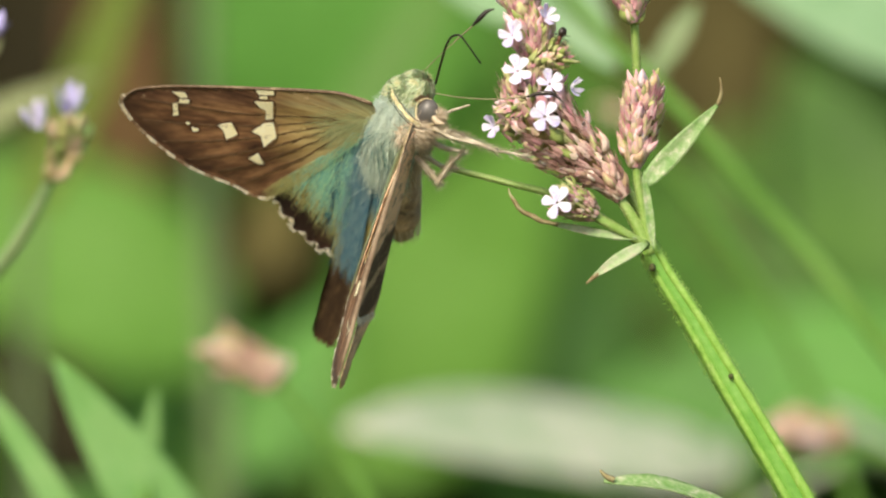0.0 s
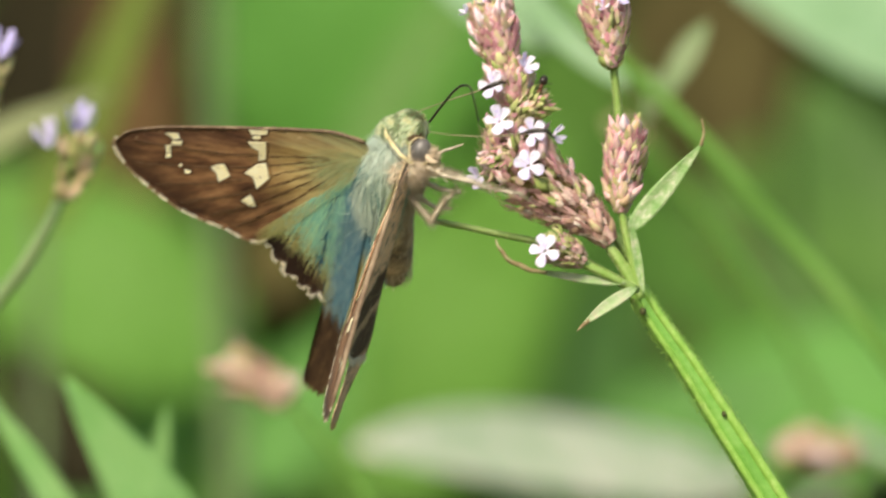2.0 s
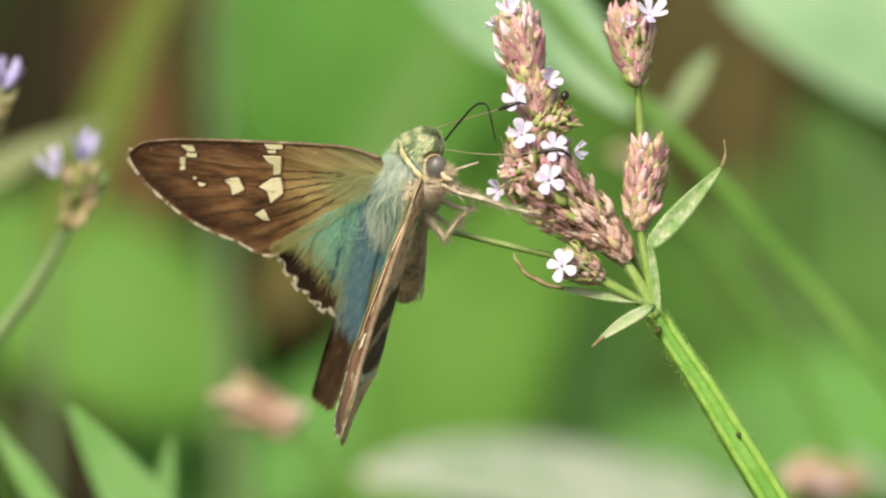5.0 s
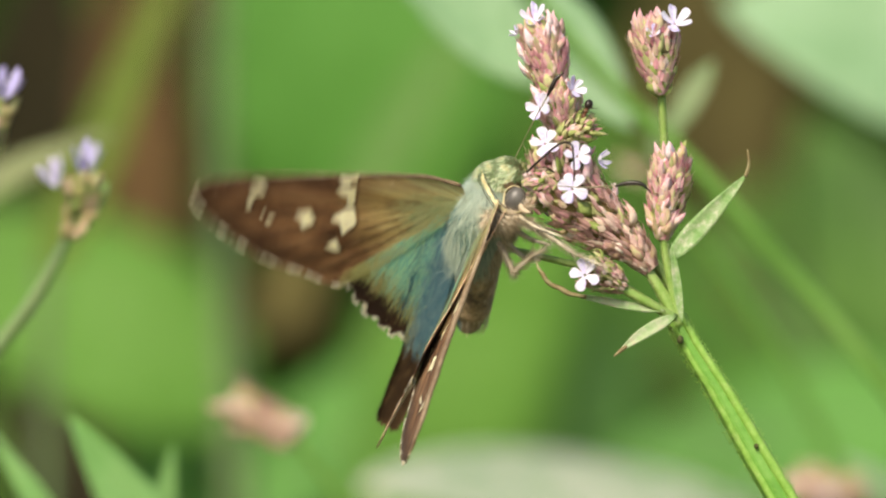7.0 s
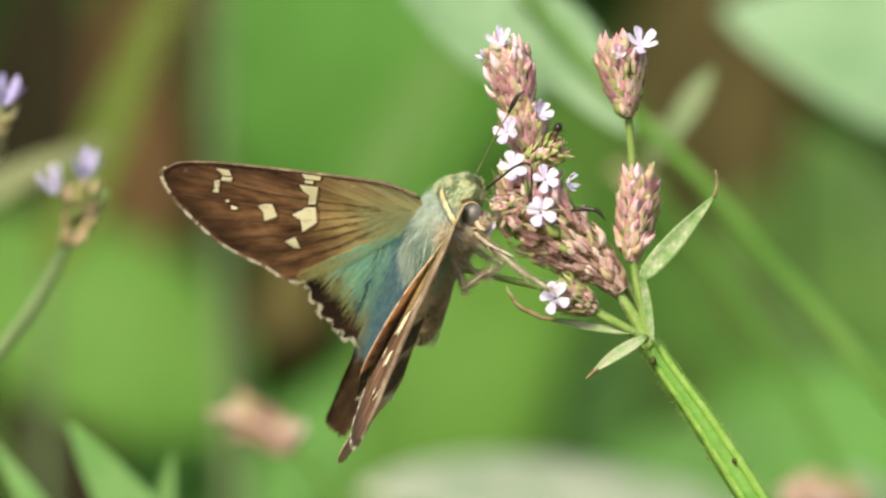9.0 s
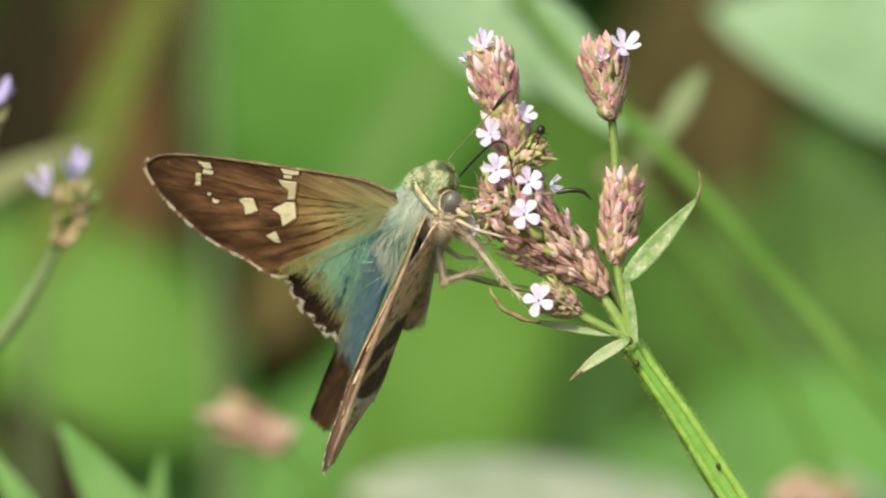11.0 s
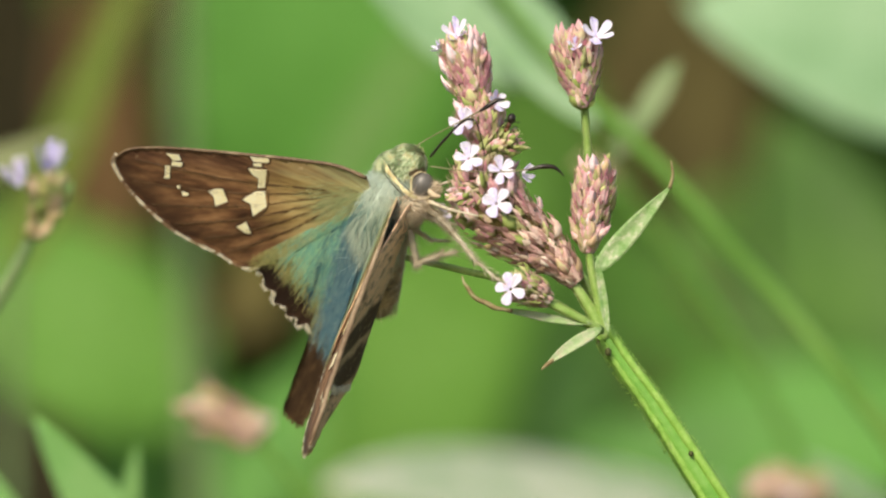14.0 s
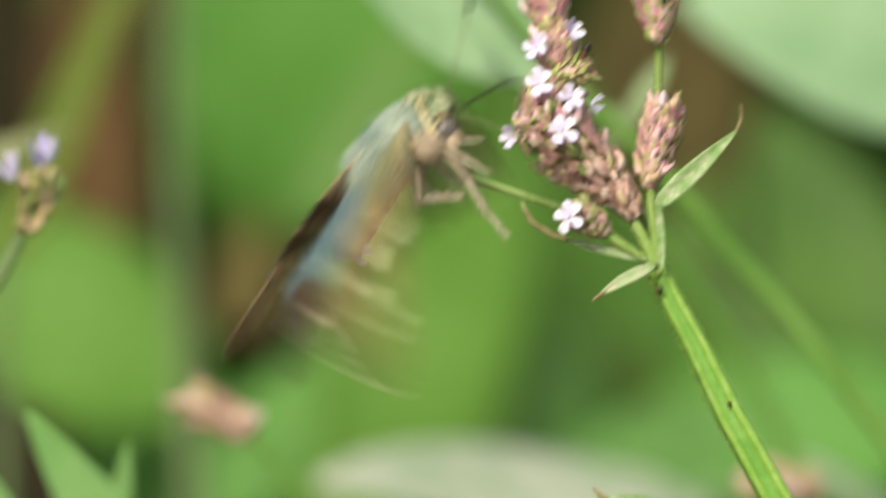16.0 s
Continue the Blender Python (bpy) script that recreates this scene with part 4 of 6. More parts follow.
def wing_paint(name, fore, side):
    """Pigment of the upper wing: warm brown outside, olive and blue-green scales towards the body; the right hindwing
    has a blue sheen painted in.
    """
    k = Nodes(name)
    co = k.coords()
    sep = k.add("ShaderNodeSeparateXYZ")
    k.put(co, sep.inputs[0])
    back = k.math("MULTIPLY", sep.outputs[0], -1000.0)
    out = k.math("MULTIPLY", sep.outputs[1], 1000.0 * side)
    ang = k.math("ARCTAN2", back, k.math("ADD", out, 2.0))
    rad = k.math("SQRT", k.math("ADD", k.math("MULTIPLY", back, back), k.math("MULTIPLY", out, out)))
    com = k.add("ShaderNodeCombineXYZ")
    k.put(k.math("MULTIPLY", ang, 30.0), com.inputs[0])
    k.put(k.math("MULTIPLY", rad, 0.28), com.inputs[1])
    streak = k.noise(1.0, 4, com.outputs[0], 0.6)
    soft = k.noise(260, 3, co)
    grain = k.noise(2600, 3, co, 0.7)
    wob = k.math("MULTIPLY", k.math("SUBTRACT", soft, 0.5), 3.2)
    com = k.add("ShaderNodeCombineXYZ")
    k.put(k.math("MULTIPLY", ang, 7.0), com.inputs[0])
    k.put(k.math("MULTIPLY", rad, 0.10), com.inputs[1])
    broad = k.noise(1.0, 3, com.outputs[0], 0.5)
    tone = k.math("ADD", k.math("MULTIPLY", streak, 0.4), k.math("ADD", k.math("MULTIPLY", broad, 0.4), k.math("MULTIPLY", soft, 0.2)))
    if fore:
        brown = k.ramp(tone, [(0.38, (0.040, 0.018, 0.010, 1)), (0.47, (0.132, 0.064, 0.032, 1)), (0.55, (0.260, 0.138, 0.068, 1)), (0.64, (0.405, 0.236, 0.122, 1))])
        field = k.math("ADD", k.math("MULTIPLY", streak, 0.12), k.math("ADD", k.math("MULTIPLY", broad, 0.6), k.math("MULTIPLY", soft, 0.28)))
        tan = k.ramp(field, [(0.36, (0.175, 0.108, 0.044, 1)), (0.48, (0.450, 0.315, 0.130, 1)), (0.64, (0.720, 0.550, 0.260, 1))])
        f = k.math("MULTIPLY", k.math("ADD", rad, k.math("ADD", wob, k.math("MULTIPLY", ang, -1.0))), 1 / 20)
        col = k.mix(k.ramp(f, [(0.36, (0, 0, 0, 1)), (0.60, (1, 1, 1, 1))]), tan, brown)
        # a ruddy costal field with a dusting of pale scales
        lead = k.math("SUBTRACT", k.math("MULTIPLY", out, 0.43), k.math("ADD", back, 1.1))
        col = k.mix(k.ramp(lead, [(0.0, (0, 0, 0, 1)), (0.9, (0.5, 0.5, 0.5, 1))]), col, k.ramp(tone, [(0.38, (0.085, 0.036, 0.024, 1)), (0.62, (0.25, 0.135, 0.085, 1))]))
        dark = k.ramp(k.math("MULTIPLY", k.math("ADD", k.math("ADD", back, k.math("MULTIPLY", out, 0.45)), wob), 1 / 22), [(0.76, (0, 0, 0, 1)), (0.92, (0.8, 0.8, 0.8, 1))])
        col = k.mix(dark, col, (0.032, 0.015, 0.009, 1))
        green = k.ramp(streak, [(0.3, (0.112, 0.263, 0.193, 1)), (0.5, (0.263, 0.436, 0.263, 1)), (0.7, (0.547, 0.668, 0.333, 1))])
        g = k.math("ADD", k.math("MULTIPLY", k.math("SUBTRACT", 1.15, k.math("MULTIPLY", rad, 0.105)), 0.8), k.math("MULTIPLY", k.math("SUBTRACT", broad, 0.5), 1.6))
        col = k.mix(k.ramp(g, [(0.14, (0, 0, 0, 1)), (0.95, (0.46, 0.46, 0.46, 1))]), col, green)
        dust = k.noise(1500, 2, co, 0.4)
        col = k.mix(k.math("MULTIPLY", k.ramp(dust, [(0.70, (0, 0, 0, 1)), (0.76, (0.6, 0.6, 0.6, 1))]), k.ramp(lead, [(-0.0, (0.1, 0.1, 0.1, 1)), (0.6, (1, 1, 1, 1))])), col, (0.52, 0.40, 0.26, 1))
    else:
        teal = k.ramp(tone, [(0.34, (0.040, 0.192, 0.184, 1)), (0.5, (0.136, 0.400, 0.288, 1)), (0.66, (0.352, 0.576, 0.288, 1))])
        blue = k.ramp(tone, [(0.34, (0.018, 0.075, 0.135, 1)), (0.5, (0.050, 0.160, 0.230, 1)), (0.66, (0.110, 0.255, 0.300, 1))])
        brown = k.ramp(tone, [(0.34, (0.012, 0.006, 0.005, 1)), (0.52, (0.028, 0.014, 0.010, 1)), (0.66, (0.070, 0.038, 0.020, 1))])
        olive = k.ramp(tone, [(0.36, (0.111, 0.091, 0.029, 1)), (0.64, (0.390, 0.325, 0.111, 1))])
        # right side bluer: the sheen at its angle is put into the colour
        col = k.mix(k.ramp(k.math("MULTIPLY", k.math("ADD", out, wob), 0.1), [(0.10 if side > 0 else 0.3, (0, 0, 0, 1)), (0.34 if side > 0 else 0.6, (1, 1, 1, 1))]), blue, teal)
        col = k.mix(k.ramp(k.math("MULTIPLY", k.math("ADD", rad, wob), 1 / 20), [(0.50, (0, 0, 0, 1)), (0.66, (1, 1, 1, 1))]), col, olive)
        edge = k.math("ADD", k.math("MULTIPLY", k.math("ADD", back, k.math("MULTIPLY", out, 0.82)), 1 / 25), k.math("MULTIPLY", wob, 0.03))
        col = k.mix(k.ramp(edge, [(0.58, (0, 0, 0, 1)), (0.70, (1, 1, 1, 1))]), col, brown)
        tail = k.ramp(streak, [(0.3, (0.030, 0.016, 0.009, 1)), (0.55, (0.070, 0.040, 0.021, 1)), (0.75, (0.16, 0.100, 0.05, 1))])
        col = k.mix(k.ramp(k.math("MULTIPLY", k.math("ADD", back, k.math("MULTIPLY", out, -0.9)), 1 / 30), [(0.50, (0, 0, 0, 1)), (0.58, (1, 1, 1, 1))]), col, tail)
    col = k.mix(k.math("MULTIPLY", grain, 0.55), col, k.mix(1.0, col, (1.55, 1.45, 1.3, 1), "MULTIPLY"))
    k.put(col, k.b.inputs["Base Color"])
    k.b.inputs["Roughness"].default_value = 0.5
    k.b.inputs["Specular IOR Level"].default_value = 0.2
    k.b.inputs["Sheen Weight"].default_value = 0.04
    k.bump(k.math("ADD", streak, k.math("MULTIPLY", grain, 0.5)), 0.35, 0.00006)
    k.thin(col, 0.12)
    return k.m


def under_paint(name, side, plain=False):
    """Underside of the hindwing: dark chocolate bands on tan."""
    k = Nodes(name)
    co = k.coords()
    sep = k.add("ShaderNodeSeparateXYZ")
    k.put(co, sep.inputs[0])
    back = k.math("MULTIPLY", sep.outputs[0], -1000.0)
    wob = k.math("MULTIPLY", k.math("SUBTRACT", k.noise(420, 4, co), 0.5), 3.0)
    grain = k.noise(2600, 3, co, 0.7)
    f = k.math("MULTIPLY", k.math("ADD", back, wob), 1 / 30)
    tan, dark, mid = (0.84, 0.59, 0.41, 1), (0.060, 0.030, 0.017, 1), (0.68, 0.47, 0.31, 1)
    col = k.ramp(f, [(0.0, (0.50, 0.36, 0.23, 1)), (1.0, (0.26, 0.17, 0.10, 1))]) if plain else k.ramp(f, [(0.0, tan), (0.30, mid), (0.325, dark), (0.41, dark), (0.425, (0.46, 0.34, 0.22, 1)), (0.455, (0.34, 0.24, 0.15, 1)), (0.47, dark), (0.565, dark), (0.60, mid), (1.0, (0.16, 0.10, 0.06, 1))])
    col = k.mix(k.math("MULTIPLY", grain, 0.6), col, k.mix(1.0, col, (1.6, 1.5, 1.35, 1), "MULTIPLY"))
    mott = k.noise(620, 5, co, 0.75)
    col = k.mix(k.ramp(mott, [(0.38, (0.8, 0.8, 0.8, 1)), (0.49, (0, 0, 0, 1))]), col, (0.05, 0.028, 0.016, 1))
    col = k.mix(k.ramp(k.noise(1500, 3, co, 0.6), [(0.60, (0, 0, 0, 1)), (0.68, (0.7, 0.7, 0.7, 1))]), col, (0.55, 0.43, 0.29, 1))
    k.put(col, k.b.inputs["Base Color"])
    k.b.inputs["Roughness"].default_value = 0.6
    k.bump(grain, 0.4, 0.00005)
    return k.m


M["spot"] = surface("wing_spot_cream", [(0.842, 0.756, 0.432, 1), (0.950, 0.886, 0.594, 1), (0.960, 0.950, 0.734, 1)], 900, 0.45, 0.2, 0.00003)
M["fringe"] = surface("wing_fringe_cream", [(0.78, 0.68, 0.50, 1), (0.90, 0.82, 0.64, 1), (0.95, 0.92, 0.78, 1), (0.96, 0.95, 0.86, 1)], 300, 0.6, 0, vary="island", thin=0.3)
M["fringe_dark"] = surface("wing_fringe_brown", [(0.072, 0.042, 0.024, 1), (0.204, 0.120, 0.072, 1), (0.504, 0.384, 0.240, 1)], 300, 0.6, 0, vary="island")
M["spot_rim"] = surface("spot_rim_dark_brown", [(0.030, 0.014, 0.010, 1), (0.065, 0.034, 0.022, 1)], 900, 0.6, 0)
M["vein"] = surface("wing_vein_brown", [(0.068, 0.036, 0.018, 1), (0.180, 0.105, 0.051, 1)], 700, 0.5, 0)
M["costa_brown"] = surface("wing_edge_brown", [(0.040, 0.022, 0.013, 1), (0.110, 0.068, 0.040, 1), (0.190, 0.130, 0.080, 1), (0.34, 0.26, 0.17, 1)], 500, 0.6, 0.5, 0.00008, 5)
M["costa"] = surface("wing_edge_tan", [(0.060, 0.034, 0.019, 1), (0.178, 0.119, 0.070, 1), (0.281, 0.208, 0.132, 1), (0.408, 0.327, 0.221, 1)], 500, 0.6, 0.5, 0.00008, 5)
M["fur"] = surface("fur_sage_green", [(0.290, 0.405, 0.350, 1), (0.390, 0.500, 0.415, 1), (0.480, 0.575, 0.465, 1), (0.600, 0.670, 0.545, 1)], 150, 0.45, 0, vary="island", sheen=0.2)
M["fur_wisp"] = surface("fur_pale_sage", [(0.46, 0.58, 0.47, 1), (0.62, 0.70, 0.57, 1)], 150, 0.45, 0, vary="island", sheen=0.2)
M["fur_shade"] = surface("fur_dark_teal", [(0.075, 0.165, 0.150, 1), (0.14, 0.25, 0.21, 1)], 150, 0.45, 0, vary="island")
M["fur_crease_shade"] = surface("fur_crease_shade_blue", [(0.020, 0.075, 0.130, 1), (0.035, 0.120, 0.190, 1), (0.055, 0.165, 0.240, 1)], 150, 0.45, 0, vary="island")
M["fur_blue"] = surface("fur_deep_blue", [(0.030, 0.100, 0.160, 1), (0.069, 0.201, 0.293, 1), (0.103, 0.270, 0.356, 1), (0.155, 0.333, 0.397, 1), (0.265, 0.437, 0.471, 1), (0.36, 0.50, 0.50, 1)], 150, 0.45, 0, vary="island", sheen=0.1)
M["fur_teal"] = surface("fur_teal_green", [(0.123, 0.438, 0.457, 1), (0.210, 0.589, 0.483, 1), (0.351, 0.702, 0.464, 1), (0.579, 0.824, 0.457, 1)], 150, 0.45, 0, vary="island", sheen=0.1)
M["fur_gold"] = surface("fur_yellow_green", [(0.113, 0.119, 0.040, 1), (0.278, 0.292, 0.092, 1), (0.478, 0.464, 0.167, 1), (0.636, 0.530, 0.239, 1)], 150, 0.5, 0, vary="island", sheen=0.1)
M["fur_olive"] = surface("fur_olive", [(0.226, 0.300, 0.150, 1), (0.360, 0.434, 0.210, 1), (0.510, 0.556, 0.284, 1), (0.600, 0.540, 0.284, 1)], 150, 0.5, 0, vary="island", sheen=0.1)
M["fur_green"] = surface("scale_pale_green", [(0.202, 0.285, 0.138, 1), (0.356, 0.475, 0.261, 1), (0.522, 0.617, 0.372, 1), (0.684, 0.703, 0.495, 1)], 150, 0.5, 0, vary="island", sheen=0.2)
M["fur_lemon"] = surface("scale_pale_yellow", [(0.368, 0.395, 0.165, 1), (0.552, 0.545, 0.286, 1), (0.681, 0.639, 0.396, 1)], 150, 0.5, 0, vary="island", sheen=0.2)
M["fur_moss"] = surface("scale_dark_moss", [(0.072, 0.104, 0.044, 1), (0.150, 0.215, 0.094, 1), (0.260, 0.338, 0.156, 1)], 150, 0.5, 0, vary="island")
M["fur_tan"] = surface("fur_tan_grey", [(0.149, 0.101, 0.061, 1), (0.405, 0.311, 0.203, 1), (0.675, 0.553, 0.392, 1), (0.945, 0.837, 0.648, 1)], 150, 0.55, 0, vary="island", sheen=0.2)
M["skin"] = surface("body_grey_green", [(0.08, 0.15, 0.12, 1), (0.14, 0.24, 0.19, 1)], 500, 0.6, 0.5, 0.0001)
M["skin_tan"] = surface("body_tan", [(0.169, 0.111, 0.065, 1), (0.325, 0.221, 0.130, 1)], 500, 0.6, 0.5, 0.0001)
M["abdomen"] = surface("abdomen_dark_grey_brown", [(0.068, 0.051, 0.040, 1), (0.220, 0.156, 0.105, 1), (0.507, 0.364, 0.220, 1), (0.845, 0.659, 0.423, 1)], 420, 0.6, 0.6, 0.0001, 5)
M["leg"] = surface("leg_pale_tan", [(0.34, 0.28, 0.19, 1), (0.56, 0.50, 0.38, 1), (0.74, 0.69, 0.57, 1)], 900, 0.5, 0.3, 0.00004)
M["cream"] = surface("scale_ring_cream", [(0.616, 0.506, 0.242, 1), (0.858, 0.770, 0.462, 1), (0.968, 0.913, 0.682, 1)], 900, 0.5, 0, vary="island")
M["shaft"] = surface("antenna_shaft_brown", [(0.120, 0.098, 0.053, 1), (0.225, 0.203, 0.112, 1), (0.330, 0.315, 0.195, 1)], 900, 0.5, 0)
eye_mat = Nodes("compound_eye_dark_grey")
eye_mat.put(eye_mat.ramp(eye_mat.noise(900, 3, eye_mat.coords()), [(0.35, (0.080, 0.074, 0.068, 1)), (0.65, (0.135, 0.126, 0.115, 1))]), eye_mat.b.inputs["Base Color"])
eye_mat.b.inputs["Roughness"].default_value = 0.42
eye_mat.b.inputs["Coat Weight"].default_value = 0.15
eye_mat.b.inputs["Coat Roughness"].default_value = 0.35
M["eye"] = eye_mat.m


def smooth_outline(points, n):
    """A closed smooth outline through the points."""
    p = [Vector(q) for q in points]
    k = len(p)
    res = []
    for i in range(n):
        s = i / n * k
        j = int(s)
        f = s - j
        a, b, c, d = p[j - 1], p[j % k], p[(j + 1) % k], p[(j + 2) % k]
        res.append(0.5 * ((2 * b) + (c - a) * f + (2 * a - 5 * b + 4 * c - d) * f * f + (3 * b - a - 3 * c + d) * f ** 3))
    return res


def inside(p, poly):
    hit = False
    for a, b in zip(poly, poly[1:] + poly[:1]):
        if (a.y > p.y) != (b.y > p.y) and p.x < (b.x - a.x) * (p.y - a.y) / (b.y - a.y) + a.x:
            hit = not hit
    return hit


def wing_height(a, b, fore):
    """Pleats that run out from the hinge, and a slight camber."""
    r, g = math.hypot(a, b), math.atan2(a, b + 2)
    return 0.07 * math.sin(13 * g) * min(1, r / 8) + 0.5 * math.sin(min(1, r / 26) * math.pi) * 0.5 + (0.16 if fore else 0.0)


def wing(name, side, outline, fore, parent, materials, label):
    poly = smooth_outline(outline, 150 if fore else 300)
    if not fore:
        # a scalloped outer margin
        for i, p in enumerate(poly):
            if 11 < p.x < 18 and p.y > 2.2 and p.x + p.y > 19:
                poly[i] = p + Vector((0.30, 0.22)) * math.sin(i * 0.46)
            elif p.x > (27.5 if side > 0 else 20.8):
                poly[i] = p + Vector((0.30, 0)) * math.sin(i * 1.05)
    pts, k = list(poly), len(poly)
    a = -2.5
    while a < 30:
        b = -1.0 + (0.3 if int(a / 0.6) % 2 else 0)
        while b < 24:
            if inside(Vector((a, b)), poly) and min((Vector((a, b)) - q).length for q in poly) > 0.22:
                pts.append(Vector((a, b)))
            b += 0.6
        a += 0.6
    res = delaunay_2d_cdt(pts, [], [list(range(k))], 1, 1e-5)
    flat, tris = res[0], res[2]
    n = len(flat)
    verts = [(-p.x * MM, side * p.y * MM, wing_height(p.x, p.y, fore) * MM) for p in flat]
    verts += [(x, y, z - 0.07 * MM) for x, y, z in verts]
    faces = [tuple(t) if side > 0 else tuple(t)[::-1] for t in tris]
    up = sum((Vector(verts[f[1]]) - Vector(verts[f[0]])).cross(Vector(verts[f[2]]) - Vector(verts[f[0]])).z for f in faces)
    if up < 0:
        faces = [f[::-1] for f in faces]
    count = {}
    for f in faces:
        for e in zip(f, f[1:] + f[:1]):
            count[tuple(sorted(e))] = count.get(tuple(sorted(e)), 0) + 1
    rim = [e for e, c in count.items() if c == 1]
    tops = len(faces)
    faces += [tuple(v + n for v in f[::-1]) for f in faces]
    faces += [(a, b, b + n, a + n) for a, b in rim]
    ob = raw(name, verts, faces, materials, parent, label)
    for i, p in enumerate(ob.data.polygons):
        p.material_index = 0 if i < tops else 1
    return ob, poly


def on_wing(side, a, b, fore, lift):
    return Vector((-a * MM, side * b * MM, (wing_height(a, b, fore) + lift) * MM))


def strands(name, roots, material, parent, label, width=0.075):
    """Fine flat hairs: (root, way, length, face) in millimetres."""
    verts, faces = [], []
    for p, d, ln, up in roots:
        d = d.normalized()
        s = d.cross(up).normalized() * width / 2
        m, e = p + d * ln * 0.5 + up * ln * 0.05, p + d * ln
        k = len(verts)
        verts += [(p - s) * MM, (p + s) * MM, (m + s * 0.8) * MM, (m - s * 0.8) * MM, e * MM]
        faces += [(k, k + 1, k + 2, k + 3), (k + 3, k + 2, k + 4)]
    return raw(name, verts, faces, material, parent, label)


def build_wing_pair(fly, side):
    rng = random.Random(40 + side)
    tag = "left" if side > 0 else "right"
    hw, poly = wing("hindwing", side, HIND if side > 0 else HIND_CURLED, False, fly, [wing_paint("hindwing_scales_" + tag, False, side), under_paint("hindwing_under_" + tag, side)],
                    "hindwing with blue-green base, dark margin and long tail")
    fw, fpoly = wing("forewing", side, FORE, True, fly, [wing_paint("forewing_scales_" + tag, True, side), under_paint("forewing_under_" + tag, side, True)],
                     "brown forewing with cream spots")
    # cream windows of the forewing, a little proud on both faces
    for sp in SPOTS:
        bm = bmesh.new()
        c = sum((Vector(p) for p in sp), Vector((0, 0))) / len(sp)
        rings = [[bm.verts.new(on_wing(side, *(c + (Vector(p) - c) * f * 1.04), True, z)) for p in sp] for z, f in ((-0.10, 1.0), (0.035, 1.02), (0.05, 0.9))]
        for a, b in zip(rings, rings[1:]):
            for i in range(len(sp)):
                bm.faces.new((a[i], a[(i + 1) % len(sp)], b[(i + 1) % len(sp)], b[i]))
        bm.faces.new(rings[-1])
        bm.faces.new(rings[0][::-1])
        part("pale_spot", bm, M["spot"], fw, smooth=False)
        bm = bmesh.new()
        rim = smooth_outline([c + (Vector(p) - c) * 1.16 for p in sp], 30)
        tube(bm, [on_wing(side, p.x, p.y, True, 0.015) for p in rim + rim[:1]], [0.038 * MM, 0.038 * MM], 5, 48)
        part("spot_rim", bm, M["spot_rim"], fw, "dark brown rim of a pale spot")
    # veins
    for ends, fore, ob in (([(8.0, 22.2), (10.6, 21.6), (12.2, 19.3), (13.2, 16.6), (13.4, 13.6), (13.5, 10.8)], True, fw), ([(13.6, 8.0), (15.8, 5.6), (17.2, 3.4)], False, hw)):
        for a, b in ends:
            bm = bmesh.new()
            line = [on_wing(side, -0.2 + a * f + 0.8 * math.sin(f * 3.1), 0.8 + b * f * 0.97, fore, 0.01) for f in (0.16, 0.35, 0.5, 0.7, 0.85, 0.98)]
            tube(bm, line, [0.012 * MM, 0.036 * MM, 0.03 * MM], 5, 14)
            part("vein", bm, M["vein"], ob)
            if fore:
                dusk = []
                for i in range(150):
                    f = rng.uniform(0.12, 0.95)
                    c = Vector((-0.2 + a * f + 0.8 * math.sin(f * 3.1), 0.8 + b * f * 0.97))
                    n = Vector((b, -a)).normalized() * rng.gauss(0, 0.07 + 0.08 * f)
                    way = Vector((-(a + 0.8 * math.cos(f * 3.1)), side * b, 0)).normalized()
                    dusk.append((on_wing(side, c.x + n.x, c.y + n.y, True, 0.012) / MM, way + Vector((rng.gauss(0, 0.08), rng.gauss(0, 0.08), 0)), rng.uniform(0.5, 1.5), Vector((0, 0, 1))))
                strands("scale_streak", dusk, M["vein"], ob, "dark scales along a vein", 0.028)
    bm = bmesh.new()
    near = 1.0 if side > 0 else 1.8
    tube(bm, [on_wing(side, a, b, True, -0.03) for a, b in FORE[0 if side > 0 else 1:8]], [(0.05 if side < 0 else 0.16) * MM, 0.15 * near * MM, 0.12 * near * MM, 0.09 * MM], 8, 40)
    for v in bm.verts:
        v.co += Vector((1, 0, 1)) * 0.05 * MM * near * noise.noise(v.co * 900)
    part("costal_edge", bm, M["costa_brown" if side > 0 else "costa"], fw, "brown leading edge" if side > 0 else "tan leading edge")
    # fringes of short scales along the outer margins
    for ob, edge, fore, test in ((fw, fpoly, True, lambda p: p.x > 8.2 and p.x + 0.35 * p.y > 16.2 and p.y > 8.5), (hw, poly, False, lambda p: 12.6 < p.x < 18.2 and p.y > 2.0 and p.x + p.y > 19)):
        pale, dark = [], []
        mid = Vector((9, 10)) if fore else Vector((10, 3))
        for a, b in zip(edge, edge[1:] + edge[:1]):
            if not test(a):
                continue
            out = Vector(((b - a).y, -(b - a).x)).normalized()
            if out.dot(a - mid) < 0:
                out = -out
            for i in range(20 if fore else 8):
                p = a.lerp(b, rng.random()) - out * rng.uniform(0.0, 0.12)
                root = on_wing(side, p.x, p.y, fore, rng.uniform(-0.09, 0.03)) / MM
                d = Vector((-out.x, side * out.y, 0)) + Vector((rng.gauss(0, 0.2), rng.gauss(0, 0.2), rng.gauss(0, 0.12)))
                s = (root, d, rng.uniform(0.18, 0.42) if fore else rng.uniform(0.25, 0.7) * (0.55 + 0.45 * math.sin(p.y * 6.5)), Vector((0, 0, 1)))
